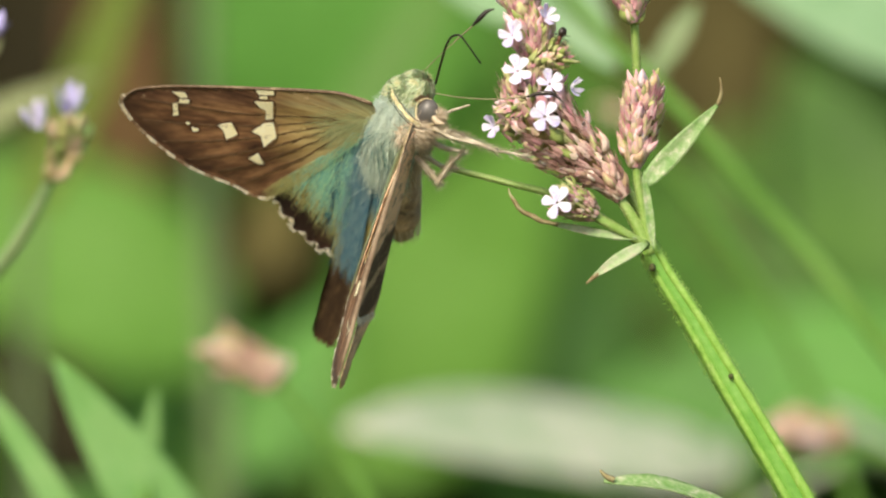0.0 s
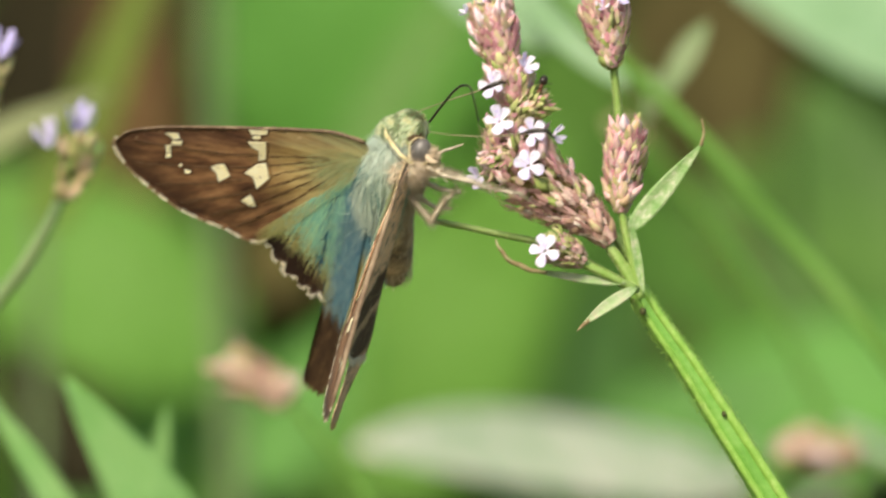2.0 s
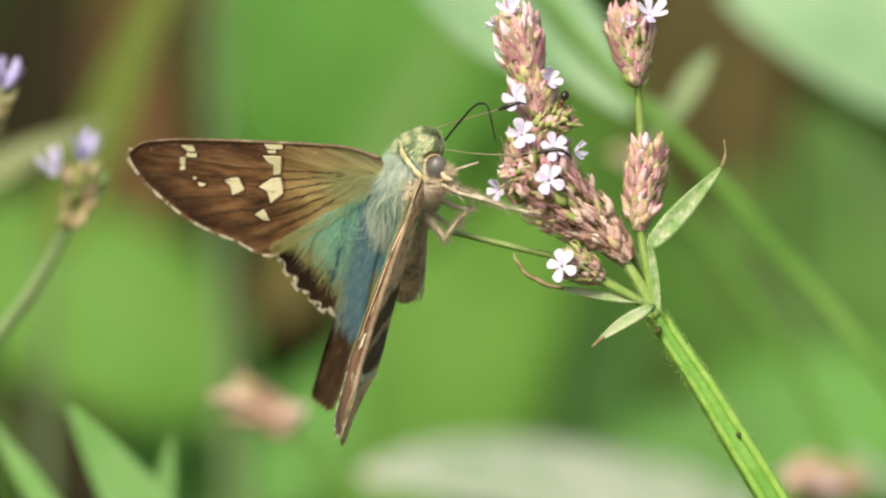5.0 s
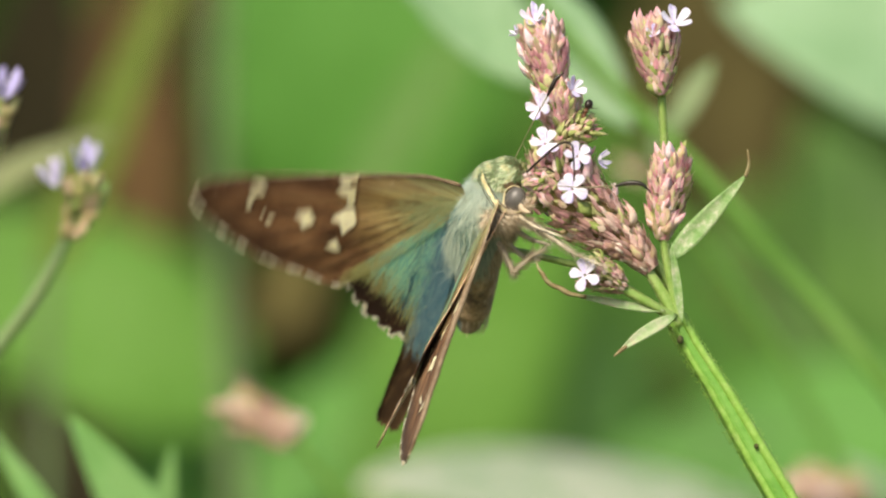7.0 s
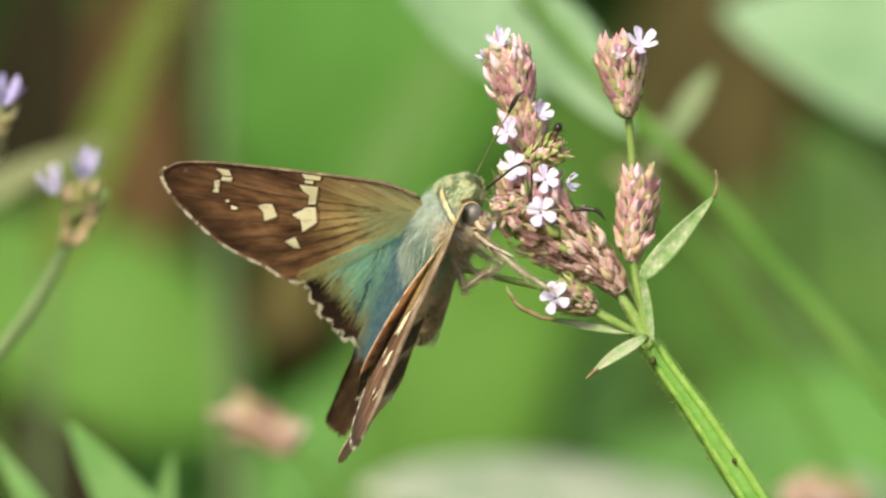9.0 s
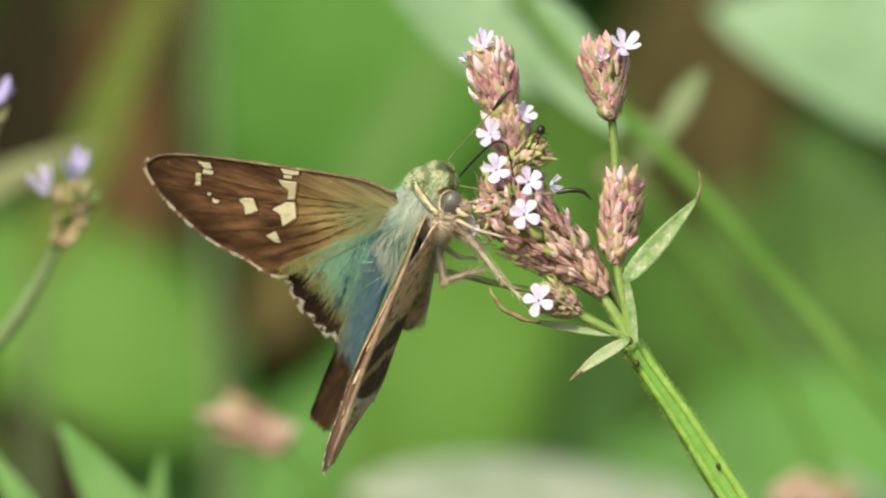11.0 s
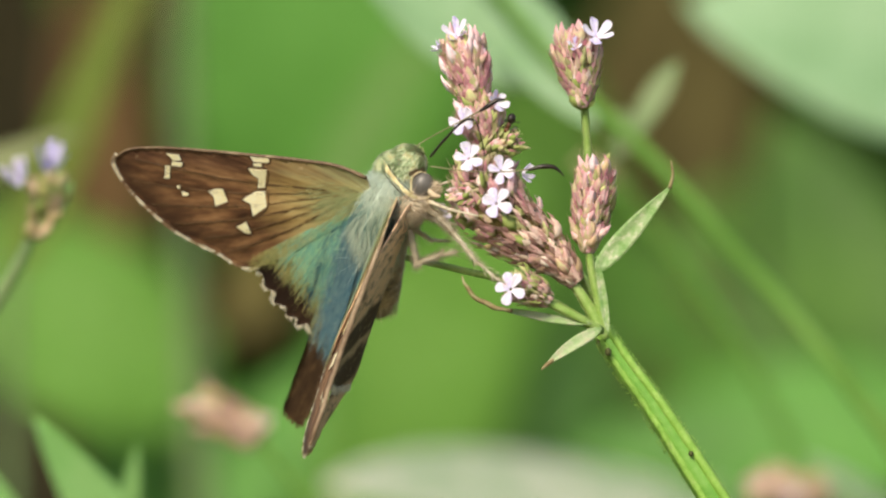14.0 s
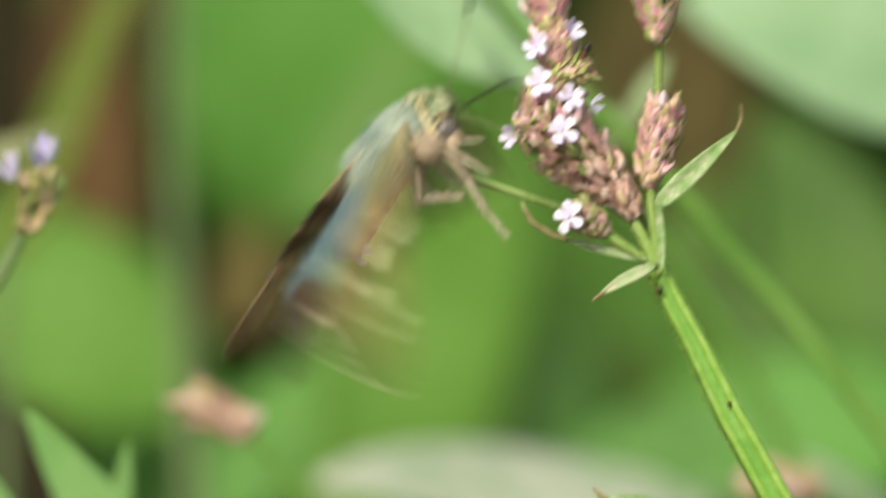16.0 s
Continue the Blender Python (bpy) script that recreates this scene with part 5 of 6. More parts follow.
                checked = fore and (math.sin(p.y * 2.7 + 0.6 * math.sin(p.y)) > (-0.25 if p.y > 16 else 0.5)) and rng.random() < 0.92
                (dark if checked else pale).append(s)
        if side < 0 and not fore:
            for i in range(420):
                p = curve([(13.6, 8.9, 0), (15.6, 7.2, 0), (17.4, 4.3, 0), (18.4, 2.4, 0)], 60)[rng.randrange(60)]
                root = on_wing(side, p.x + rng.uniform(-0.12, 0.12), p.y, fore, -0.10) / MM
                pale.append((root, Vector((-0.8, -0.6, -0.25)) + Vector((rng.gauss(0, 0.2), rng.gauss(0, 0.2), 0)), rng.uniform(0.5, 0.9), Vector((0, 0, -1))))
        strands("fringe", pale, M["fringe"], ob, "cream scale fringe", 0.13 if fore else 0.09)
        if dark:
            strands("fringe", dark, M["fringe_dark"], ob, "brown scale fringe", 0.12)
    # long hair-scales near the body
    blue, teal, gold, ink = [], [], [], []
    up = Vector((0, 0, 1))
    while len(blue) + len(teal) + len(gold) + len(ink) < 9000:
        a, b = rng.uniform(0.5, 19.5), rng.uniform(-0.7, 8)
        if not inside(Vector((a, b)), poly) or (inside(Vector((a, b)), fpoly) and a < b * 1.7 + 1) or a + 0.75 * b > 16.4 + rng.uniform(-4.2, 0.7) + (2.6 if b < 1.9 else 0):
            continue
        root = on_wing(side, a, b, False, 0.22 if b > 5 else 0.08) / MM
        d = Vector((-(a + 3), side * (b * 0.9 + rng.gauss(0, 0.9)), 0)).normalized() + Vector((0, 0, rng.uniform(0.01, 0.09)))
        # shade in the crease of the fold is put into dark blue hairs
        if side > 0 and abs(b - 1.9 - 0.06 * a) < 0.35 + rng.gauss(0, 0.3) and rng.random() < 0.7:
            ink.append((root, d, rng.uniform(0.8, 1.8), up))
            continue
        # blue hairs spread and gold is left out on the right, as painted sheen
        (blue if b < (1.5 if side > 0 else 4.5) + rng.gauss(0, 0.5) else gold if side > 0 and a + 0.75 * b > 14.3 + rng.gauss(0, 1.3) else teal).append((root, d, rng.uniform(0.9, 2.3), up))
    strands("hair_coat", blue, M["fur_blue"], hw, "deep blue hair scales", 0.028)
    strands("hair_coat", teal, M["fur_teal"], hw, "teal green hair scales", 0.028)
    strands("hair_coat", gold, M["fur_gold"], hw, "olive gold hair scales", 0.03)
    if ink:
        strands("hair_coat", ink, M["fur_crease_shade"], hw, "blue hair scales darkened as shade in the fold", 0.03)
    roots = []
    while len(roots) < 700:
        a, b = rng.uniform(-1.2, 8.5), rng.uniform(0.4, 6.5)
        if a < b * rng.uniform(0.2, 1.1) - 0.8 or rng.random() > 1.15 - math.hypot(a, b) / 5.6 or not inside(Vector((a, b)), fpoly):
            continue
        roots.append((on_wing(side, a, b, True, 0.05) / MM, Vector((-(a + 1.5), side * (b + 0.4), 0.25)).normalized() + Vector((0, 0, 0.03)), rng.uniform(0.9, 2.0), up))
    strands("hair_coat", roots, M["fur_olive"], fw, "olive green hair scales", 0.026)
    # hairs that lie over the trailing edge of the forewing
    sets = {"fur_teal": [], "fur_olive": [], "fur_gold": []}
    edge = [Vector((p.x, p.y)) for p in curve([(*p, 0) for p in FORE[-3:]] + [(*FORE[0], 0)], 60)]
    while sum(len(v) for v in sets.values()) < 2600:
        j = rng.randrange(60)
        p = edge[j].lerp(Vector((4, 9)), rng.random() ** 2 * 0.16)
        f = math.hypot(p.x, p.y) / 17 + rng.gauss(0, 0.10)
        if f > 0.74 or p.x < 2.0 or not inside(p, fpoly):
            continue
        way = Vector((-(p.x + 3), side * p.y * 0.85, 0)).normalized() + Vector((rng.gauss(0, 0.10), rng.gauss(0, 0.10), rng.uniform(0.0, 0.05)))
        sets["fur_teal" if f < 0.50 else "fur_olive" if f < 0.62 else "fur_gold"].append((on_wing(side, p.x, p.y, True, 0.03) / MM, way, rng.uniform(0.7, 1.8), up))
    for mt, words in (("fur_teal", "teal hair scales over the wing fold"), ("fur_olive", "olive hair scales over the wing fold"), ("fur_gold", "gold hair scales over the wing fold")):
        strands("hair_coat", sets[mt], M[mt], fw, words, 0.028)
    return fw, hw


def ellipsoid_fur(rng, c, r, n, keep, ways, ln, spread=0.25):
    """Hair roots on an ellipsoid where keep(unit) holds, combed along ways(unit)."""
    res = []
    while len(res) < n:
        u = Vector((rng.gauss(0, 1), rng.gauss(0, 1), rng.gauss(0, 1))).normalized()
        if not keep(u):
            continue
        p = Vector(c) + Vector((u.x * r[0], u.y * r[1], u.z * r[2]))
        nrm = Vector((u.x / r[0], u.y / r[1], u.z / r[2])).normalized()
        d = Vector(ways(u)) + Vector((rng.gauss(0, spread), rng.gauss(0, spread), rng.gauss(0, spread)))
        d = d - d.dot(nrm) * nrm + nrm * rng.uniform(0.03, 0.2)
        res.append((p, d, rng.uniform(*ln), nrm))
    return res


PERCH = pose(0, 0, 0, 113.4, -47.0, -73.0).to_3x3()
EYE_POINT = Vector((2.33, -1.9, -3.38)) * MM


def perched(u, v, d):
    """A place on the stage in the space of the perched butterfly."""
    return PERCH.transposed() @ (at(u, v, d) - at(788, 307, 0)) + EYE_POINT


def build_butterfly():
    rng = random.Random(8)
    fly = empty("butterfly", at(705, 325), "long-tailed skipper butterfly, brown cream-spotted wings and blue-green body", "butterfly")
    # thorax and its fur
    bm = bmesh.new()
    blob(bm, Matrix.Translation(Vector((-2.2, 0, -2.0)) * MM) @ Matrix.Diagonal((4.6 * MM, 2.5 * MM, 2.5 * MM, 1)), 24, 16)
    th = part("thorax", bm, M["skin"], fly, "blue-green furry thorax")
    strands("fur", ellipsoid_fur(rng, (-2.2, 0, -2.0), (4.7, 2.6, 2.6), 11000, lambda u: u.z > -0.25, lambda u: (-1, u.y * 0.5 + 0.35 * math.sin(u.x * 5), 0.1), (0.9, 2.2), 0.22), M["fur"], th, "grey-green fur", 0.03)
    strands("fur", ellipsoid_fur(rng, (-2.4, 0, -2.3), (4.8, 2.7, 2.9), 6500, lambda u: u.z < -0.05, lambda u: (-1, 0, -0.5), (0.8, 2.4)), M["fur_tan"], th, "tan breast fur", 0.04)
    roots = ellipsoid_fur(rng, (-3.0, 0, -1.6), (3.8, 2.7, 2.3), 3200, lambda u: u.z > 0.0 and u.x < 0.1, lambda u: (-1, u.y * 0.35 + 0.2 * math.sin(u.y * 7), 0.02), (2.2, 4.6), 0.17)
    strands("fur", roots, M["fur"], th, "long grey-green back fur", 0.03)
    for mt, n, words in (("fur_wisp", 100, "pale wisps of fur"), ("fur_shade", 420, "dark teal wisps of fur")):
        roots = ellipsoid_fur(rng, (-2.6, 0, -1.6), (4.2, 2.75, 2.4), n, lambda u: u.z > -0.1 and u.x < 0.75, lambda u: (-1, u.y * 0.5 + 0.5 * math.sin(u.x * 6 + u.y * 4), 0.05), (1.4, 3.4), 0.3)
        strands("fur", roots, M[mt], th, words, 0.05)
    # abdomen in rings
    bm = bmesh.new()
    tube(bm, [Vector(p) * MM for p in ((-5.0, 0, -2.6), (-9, 0, -3.4), (-13, 0, -4.5), (-15.6, 0, -5.3))], [2.0 * MM, 2.1 * MM, 1.9 * MM, 1.0 * MM], 20, 40)
    for v in bm.verts:
        s = 1 + 0.035 * math.sin(v.co.x / MM * 4.2)
        v.co.y *= s
    ab = part("abdomen", bm, M["abdomen"], fly, "dark grey-brown abdomen")
    roots = []
    for i in range(3200):
        s = rng.random()
        a = rng.uniform(0, 6.283)
        nrm = Vector((0, math.cos(a), math.sin(a)))
        roots.append((Vector((-5 - 9.5 * s, 0, -2.6 - 2.4 * s)) + nrm * (2.05 - 0.5 * s), Vector((-1, 0, -0.2)) + nrm * 0.22, rng.uniform(0.6, 1.4), nrm))
    strands("fur", [r for r in roots if r[3].z < 0.8], M["fur_tan"], ab, "tan side fur", 0.045)
    strands("fur", [r for r in roots if r[3].z >= 0.8], M["fur_blue"], ab, "deep blue back fur", 0.035)
    # head
    hc = perched(765, 275, 1.1) / MM
    bm = bmesh.new()
    blob(bm, Matrix.Translation(hc * MM) @ Matrix.Diagonal((1.65 * MM, 1.75 * MM, 1.65 * MM, 1)), 20, 14)
    hd = part("head", bm, M["skin_tan"], fly, "green and cream scaled head")
    right = EYE_POINT / MM - hc
    right.normalize()
    coat = ellipsoid_fur(rng, hc, (1.7, 1.8, 1.7), 3800, lambda u: u.dot(right) < 0.74, lambda u: (-0.6, u.y * 0.4, 0.8), (0.25, 0.6))
    coat += ellipsoid_fur(rng, perched(744, 290, 1.3) / MM, (1.8, 2.1, 1.8), 2400, lambda u: u.x > -0.4 and u.dot(right) < 0.8, lambda u: (-0.8, u.y * 0.3, 0.5), (0.25, 0.65))
    sets = {"fur_green": [], "fur_lemon": [], "fur_moss": []}
    for r in coat:
        g = noise.noise(r[0] * 1.15) + 0.25 * rng.gauss(0, 0.5)
        sets["fur_lemon" if g > 0.20 else "fur_moss" if g < -0.14 else "fur_green"].append(r)
    for mt, words in (("fur_green", "grey-green scales"), ("fur_lemon", "pale yellow scales"), ("fur_moss", "dark moss scales")):
        strands("scale_coat", sets[mt], M[mt], hd, words, 0.09)
    strands("scale_coat", ellipsoid_fur(rng, perched(803, 322, 0.2) / MM, (0.75, 0.7, 0.75), 700, lambda u: True, lambda u: (0.2, -0.2, -1), (0.5, 1.2), 0.4), M["fur_tan"], hd, "pale tan face tuft", 0.05)
    strands("scale_coat", ellipsoid_fur(rng, perched(770, 352, -0.2) / MM, (1.3, 1.0, 1.6), 1500, lambda u: True, lambda u: (-0.7, -0.1, -0.8), (0.7, 1.8), 0.35), M["fur_tan"], th, "brown and tan shoulder tuft", 0.045)
    # cream collar of laid scales with a dark seam beside it
    arc = curve([perched(790 + a, 305 + b, d) for a, b, d in ((-66, -33, 0.0), (-60, -20, -0.6), (-50, -7, -1.0), (-37, 8, -1.3), (-23, 21, -1.5), (-8, 29, -1.4))], 60)
    band, seam = [], []
    for i in range(520):
        j = rng.randrange(58)
        c, d = arc[j] / MM, (arc[j + 1] - arc[j]).normalized()
        across = d.cross(right).normalized()
        band.append((c + across * rng.uniform(-0.13, 0.13) + right * rng.uniform(0.0, 0.16), d * rng.choice((1, -1)) + across * rng.gauss(0, 0.5), rng.uniform(0.2, 0.4), right))
        if i % 3 == 0:
            seam.append((c + PERCH.transposed() @ Vector((-0.30, -0.02, -0.24)) + right * 0.1, d, rng.uniform(0.3, 0.5), right))
            seam.append((c - PERCH.transposed() @ Vector((-0.22, -0.02, -0.20)) + right * 0.1, d, rng.uniform(0.3, 0.5), right))
    strands("collar", band, M["cream"], hd, "pale cream collar of scales", 0.09)
    strands("collar_seam", seam, M["spot_rim"], hd, "dark brown collar seam", 0.07)
    for s in (1, -1):
        e = EYE_POINT / MM + (PERCH.transposed() @ Vector((0.15, -0.25, -0.3)) if s < 0 else Vector((-0.3, 3.3, -0.9)))
        c = e * MM
        turn = PERCH.transposed().to_4x4()
        bm = bmesh.new()
        blob(bm, Matrix.Translation(c) @ turn @ Matrix.Rotation(radians(16), 4, "Y") @ Matrix.Diagonal((0.95 * MM, 0.76 * MM, 1.22 * MM, 1)), 24, 16)
        part("eye", bm, M["eye"], hd, "dark grey compound eye")
        bm = bmesh.new()
        ring = [c + turn.to_3x3() @ (Vector((0.99 * math.cos(a), -0.20, 1.24 * math.sin(a))) * MM) for a in np.linspace(1.0, 6.2, 15)]
        tube(bm, ring, [0.02 * MM, 0.04 * MM, 0.09 * MM, 0.09 * MM, 0.02 * MM], 6, 40)
        for v in bm.verts:
            v.co += noise.noise_vector(v.co * 1400) * 0.13 * MM
        part("eye_ring", bm, M["cream"], hd)
        bm = bmesh.new()
        p = perched(802, 320, -0.6 if s < 0 else 1.2)
        tube(bm, [p, p + turn.to_3x3() @ Vector((0.5, -0.2, -0.5)) * MM, p + turn.to_3x3() @ Vector((1.1, -0.3, -0.6)) * MM], [0.22 * MM, 0.27 * MM, 0.08 * MM], 8, 8)
        part("palp", bm, M["fur_tan"], hd)
    feelers = []
    # antennae, each a thin shaft with a hooked black club
    for pts, club in (([(776, 246, 0.8), (792, 222, 0.2), (826, 176, -1.6), (858, 134, -2.8)], [(856, 137, -2.8), (866, 121, -3.0), (876, 106, -3.0), (888, 99, -3.0)]),
                      ([(806, 278, -1), (860, 285, -3.2), (930, 288, -4.0), (982, 284, -4)], [(978, 285, -4), (1005, 279, -4), (1025, 281, -4), (1042, 296, -4)])):
        bm = bmesh.new()
        tube(bm, [perched(*p) for p in pts], [0.05 * MM, 0.05 * MM, 0.08 * MM], 6, 20)
        shaft = part("antenna", bm, M["shaft"], hd)
        bm = bmesh.new()
        tube(bm, [perched(*p) for p in club], [0.12 * MM, 0.24 * MM, 0.20 * MM, 0.05 * MM], 8, 18)
        feelers.append(([shaft, part("antenna_club", bm, M["black"], hd, "hooked black club")], perched(*pts[0])))
    bm = bmesh.new()
    hook = [(806, 262, -0.6), (822, 242, -1.2), (840, 222, -2.2), (856, 205, -3.0), (872, 195, -3.6), (886, 197, -4.0), (893, 216, -4.0), (902, 258, -3.4)]
    tube(bm, [perched(*p) for p in hook], [0.12 * MM, 0.12 * MM, 0.10 * MM, 0.07 * MM], 6, 36)
    feelers.append(([part("proboscis", bm, M["black"], hd, "dark elbowed proboscis dipping into a floret")], perched(*hook[0])))
    # legs in joints, the shins fringed
    legs = []
    for pts, rad, fringe in (([(786, 348, 1), (818, 366, -1), (842, 392, -2), (886, 448, -2.4), (928, 484, -2.8)], (0.28, 0.26, 0.25, 0.13, 0.06), 1900),
                             ([(768, 392, 1), (780, 452, 0.2), (822, 436, -0.4), (846, 432, -0.4)], (0.24, 0.22, 0.15, 0.07), 1100),
                             ([(800, 340, 0), (836, 354, -2.2), (890, 366, -2.8)], (0.22, 0.14, 0.07), 60), ([(788, 366, 2), (822, 380, 2.5), (856, 384, 2)], (0.24, 0.2, 0.1), 160),
                             ([(775, 390, 3), (806, 412, 4), (838, 414, 3.5)], (0.24, 0.18, 0.1), 60), ([(800, 325, 2), (826, 312, 2.4), (862, 300, 1)], (0.2, 0.14, 0.08), 0)):
        bm = bmesh.new()
        p = [perched(*q) for q in pts]
        for a, b, r0, r1 in zip(p, p[1:], rad, rad[1:]):
            tube(bm, [a, a.lerp(b, 0.5), b + (b - a).normalized() * 0.06 * MM], [r0 * MM, (r0 + r1) / 2 * MM, r1 * MM], 8, 8)
        lg = part("leg", bm, M["leg"], th)
        legs.append((lg, p[0]))
        if fringe:
            hairs = []
            for i in range(fringe):
                k = min(rng.randrange(len(p) - 1), rng.randrange(len(p) - 1))
                a = p[k].lerp(p[k + 1], rng.random())
                d = (p[k + 1] - p[k]).normalized()
                n = Vector((rng.gauss(0, 1), rng.gauss(0, 1), rng.gauss(0, 1)))
                n = (n - n.dot(d) * d).normalized()
                hairs.append((a / MM, d * 0.8 + n * 0.7, rng.uniform(0.5, 1.4), n))
            strands("fringe", hairs, M["leg"], lg, "pale leg hairs", 0.045)
    wings = {s: build_wing_pair(fly, s) for s in (1, -1)}
    return fly, wings, legs, feelers, ab


butterfly, wings, legs, feelers, abdomen = build_butterfly()


# ---------------- ant ----------------
def build_ant():
    """A tiny black ant on the spike."""
    ant = empty("ant", at(962, 244, -1.6), "small red-brown ant with a dark abdomen on the flower spike", "ant")
    for c, r, nm in (((0.55, 0, 0.25), (0.42, 0.32, 0.34), "abdomen"), ((0.0, 0, 0.28), (0.26, 0.17, 0.18), "thorax"), ((-0.42, 0, 0.30), (0.24, 0.22, 0.2), "head")):
        bm = bmesh.new()
        blob(bm, Matrix.Translation(Vector(c) * MM) @ Matrix.Diagonal((*[q * MM for q in r], 1)), 12, 8)
        part(nm, bm, M["black" if nm == "abdomen" else "ant"], ant)
    for i in range(3):
        for s in (1, -1):
            x = -0.15 + 0.15 * i
            bm = bmesh.new()
            tube(bm, [Vector((x, s * 0.12, 0.25)) * MM, Vector((x * 1.8, s * 0.5, 0.45)) * MM, Vector((x * 3.0, s * 0.75, -0.1)) * MM], [0.04 * MM, 0.03 * MM], 5, 8)
            part("leg", bm, M["black"], ant)
    ant.matrix_world = Matrix.Translation(at(951, 212, -0.9)) @ pose(0, 0, 0, 20, -68, 20) @ Matrix.Diagonal((1.15, 1.15, 1.15, 1))
    return ant


ant = build_ant()


# ---------------- loose florets that drop ----------------
def loose_floret():
    return tagged(corolla(None, at(880, 322, 1.5), (0, -1, 0.3), 1.1, "loose_flower", 0.4), "loose white-lilac verbena floret", "petal", "falling florets")


floret_a = loose_floret()
floret_b = loose_floret()

# ---------------- what moves ----------------
# sway of the verbena: seconds, its fork across and down, turn in degrees, and the stem lower down across and down
SWAY = [(0, 27.9, -26.1, 0.6, 25, -16), (0.5, 19.1, -20, 0.5, 15, -9), (1, -26.9, 26, -0.9, -21, 26), (1.5, -38, 48.4, -2.6, -31, 40), (2, -9.8, 19.9, -2, -8, 15),
        (2.5, 14, -17.5, 0, 11, -11), (3, 10.3, -19.2, 0.4, 8, -9), (3.5, -9.7, 15.3, -1.2, -8, 16), (4, -20.9, 42.7, -2.1, -17, 34), (4.6, -4, 20, -0.9, -0, 17),
        (5.3, 14, -4, 0.4, 12, -3), (6, -4, 6, -1.4, 1, 2), (6.5, -7, 11.5, -2, -3, 11), (7, 48.5, -0.5, 0.4, 39, 2), (7.5, 12.1, 6.4, 0.6, 8, 4), (8, -44, 27.3, 0, -32, 22),
        (8.5, -36, 43, -0.4, -24, 30), (9, -1.8, 24.5, -0.6, -0, 13), (9.7, 14, -2, 0.3, 12, -1), (10.5, -6, 12, -0.4, -4, 10), (11, -14, 27, -0.7, -10, 24),
        (11.5, -12.6, 22.3, -0.6, -8, 15), (12, -11.4, -1.2, 0.3, -6, -1), (12.5, 0, 0, 0, 0, 0), (13, -5.3, 19.5, -0.3, -4, 13), (13.5, -24.9, 29.5, -0.3, -19, 20),
        (14, -18.8, 21.8, -0.5, -13, 16), (14.5, 7.4, 8.5, -0.1, 6, 5), (15, 9.3, 5.8, 0.4, 6, 3), (15.5, 2.8, -5.5, 0.5, 0, -3), (15.7, 34, -24, 1.8, 26, -18),
        (16, 92.7, -80, 4.7, 70, -60)]
# the butterfly: seconds, its eye across and down, turns in degrees
PERCHES = [(0, 742, 306, 113.0, -44.4, -80.1), (0.5, 741, 306, 111.7, -44.7, -79.1), (1, 691, 351, 112.0, -46.0, -79.7), (1.5, 676, 378, 112.5, -46.0, -78.7), (2, 711, 343, 111.9, -46.6, -79.0),
           (2.5, 745, 293, 109.0, -47.0, -76.8), (3, 743, 288, 108.5, -47.1, -75.9), (3.5, 715, 335, 111.0, -46.0, -76.9), (4, 698, 370, 111.3, -46.3, -78.5), (4.6, 714, 345, 111, -46, -78),
           (5.3, 735, 315, 110, -46.5, -77), (5.9, 722, 325, 108, -45, -74), (6.1, 720, 322, 100, -40, -66), (6.3, 726, 330, 92, -34, -55), (6.4, 770, 345, 84, -31, -46), (6.5, 845, 388, 74, -29, -38),
           (6.6, 850, 390, 88, -36, -52), (6.7, 872, 384, 84, -34, -52), (6.8, 876, 372, 100, -40, -65), (6.9, 868, 363, 103, -43, -71), (7, 869, 358.5, 102.5, -45.0, -74.4), (7.5, 826, 355, 98.9, -42.5, -71.3),
           (8, 753, 381.5, 97.7, -42.5, -72.0), (8.5, 757, 400, 97.3, -42.4, -72.1), (9, 794.5, 374.5, 96.3, -43.5, -71.9), (9.7, 805, 345, 103, -42, -71), (10.5, 785, 345, 108, -43, -73), (11, 772, 352, 113, -43, -74),
           (11.5, 772, 343, 115.0, -43.1, -74.4), (12, 773, 308, 114.6, -44.9, -74.3), (12.5, 790, 305, 113.6, -46.6, -73.2), (13, 782, 328, 114.6, -47.2, -73.3), (13.5, 758, 343, 115.9, -46.0, -75.1),
           (14, 766, 334, 114.9, -45.7, -73.8), (14.5, 798, 314, 113, -46.5, -71.5), (15, 804, 314, 112.2, -45.9, -71.2), (15.1, 806, 314, 111, -45, -70), (15.2, 812, 316, 106, -43, -66), (15.3, 815, 318, 95, -42, -56),
           (15.4, 816, 318, 88, -43, -50), (15.5, 819, 312, 84, -45, -46), (15.6, 818, 296, 84, -45, -46), (15.7, 812, 280, 84, -46, -46), (15.8, 782, 240, 92, -38, -60), (15.9, 832, 238, 86, -38, -50), (16, 823, 247, 82, -44, -44)]
# lift of the wings above the level, left and right
REST_A, REST_B, REST_C = (38, 43), (48, 38), (29, 50)
FLAPS = [(0, *REST_A), (4, *REST_A), (5.8, *REST_A)]
for j, ph in enumerate((50, 75, 40, -5, 20, 70, 55, 10, 15, 60, 75)):
    FLAPS.append((5.9 + j / 30, ph, ph))
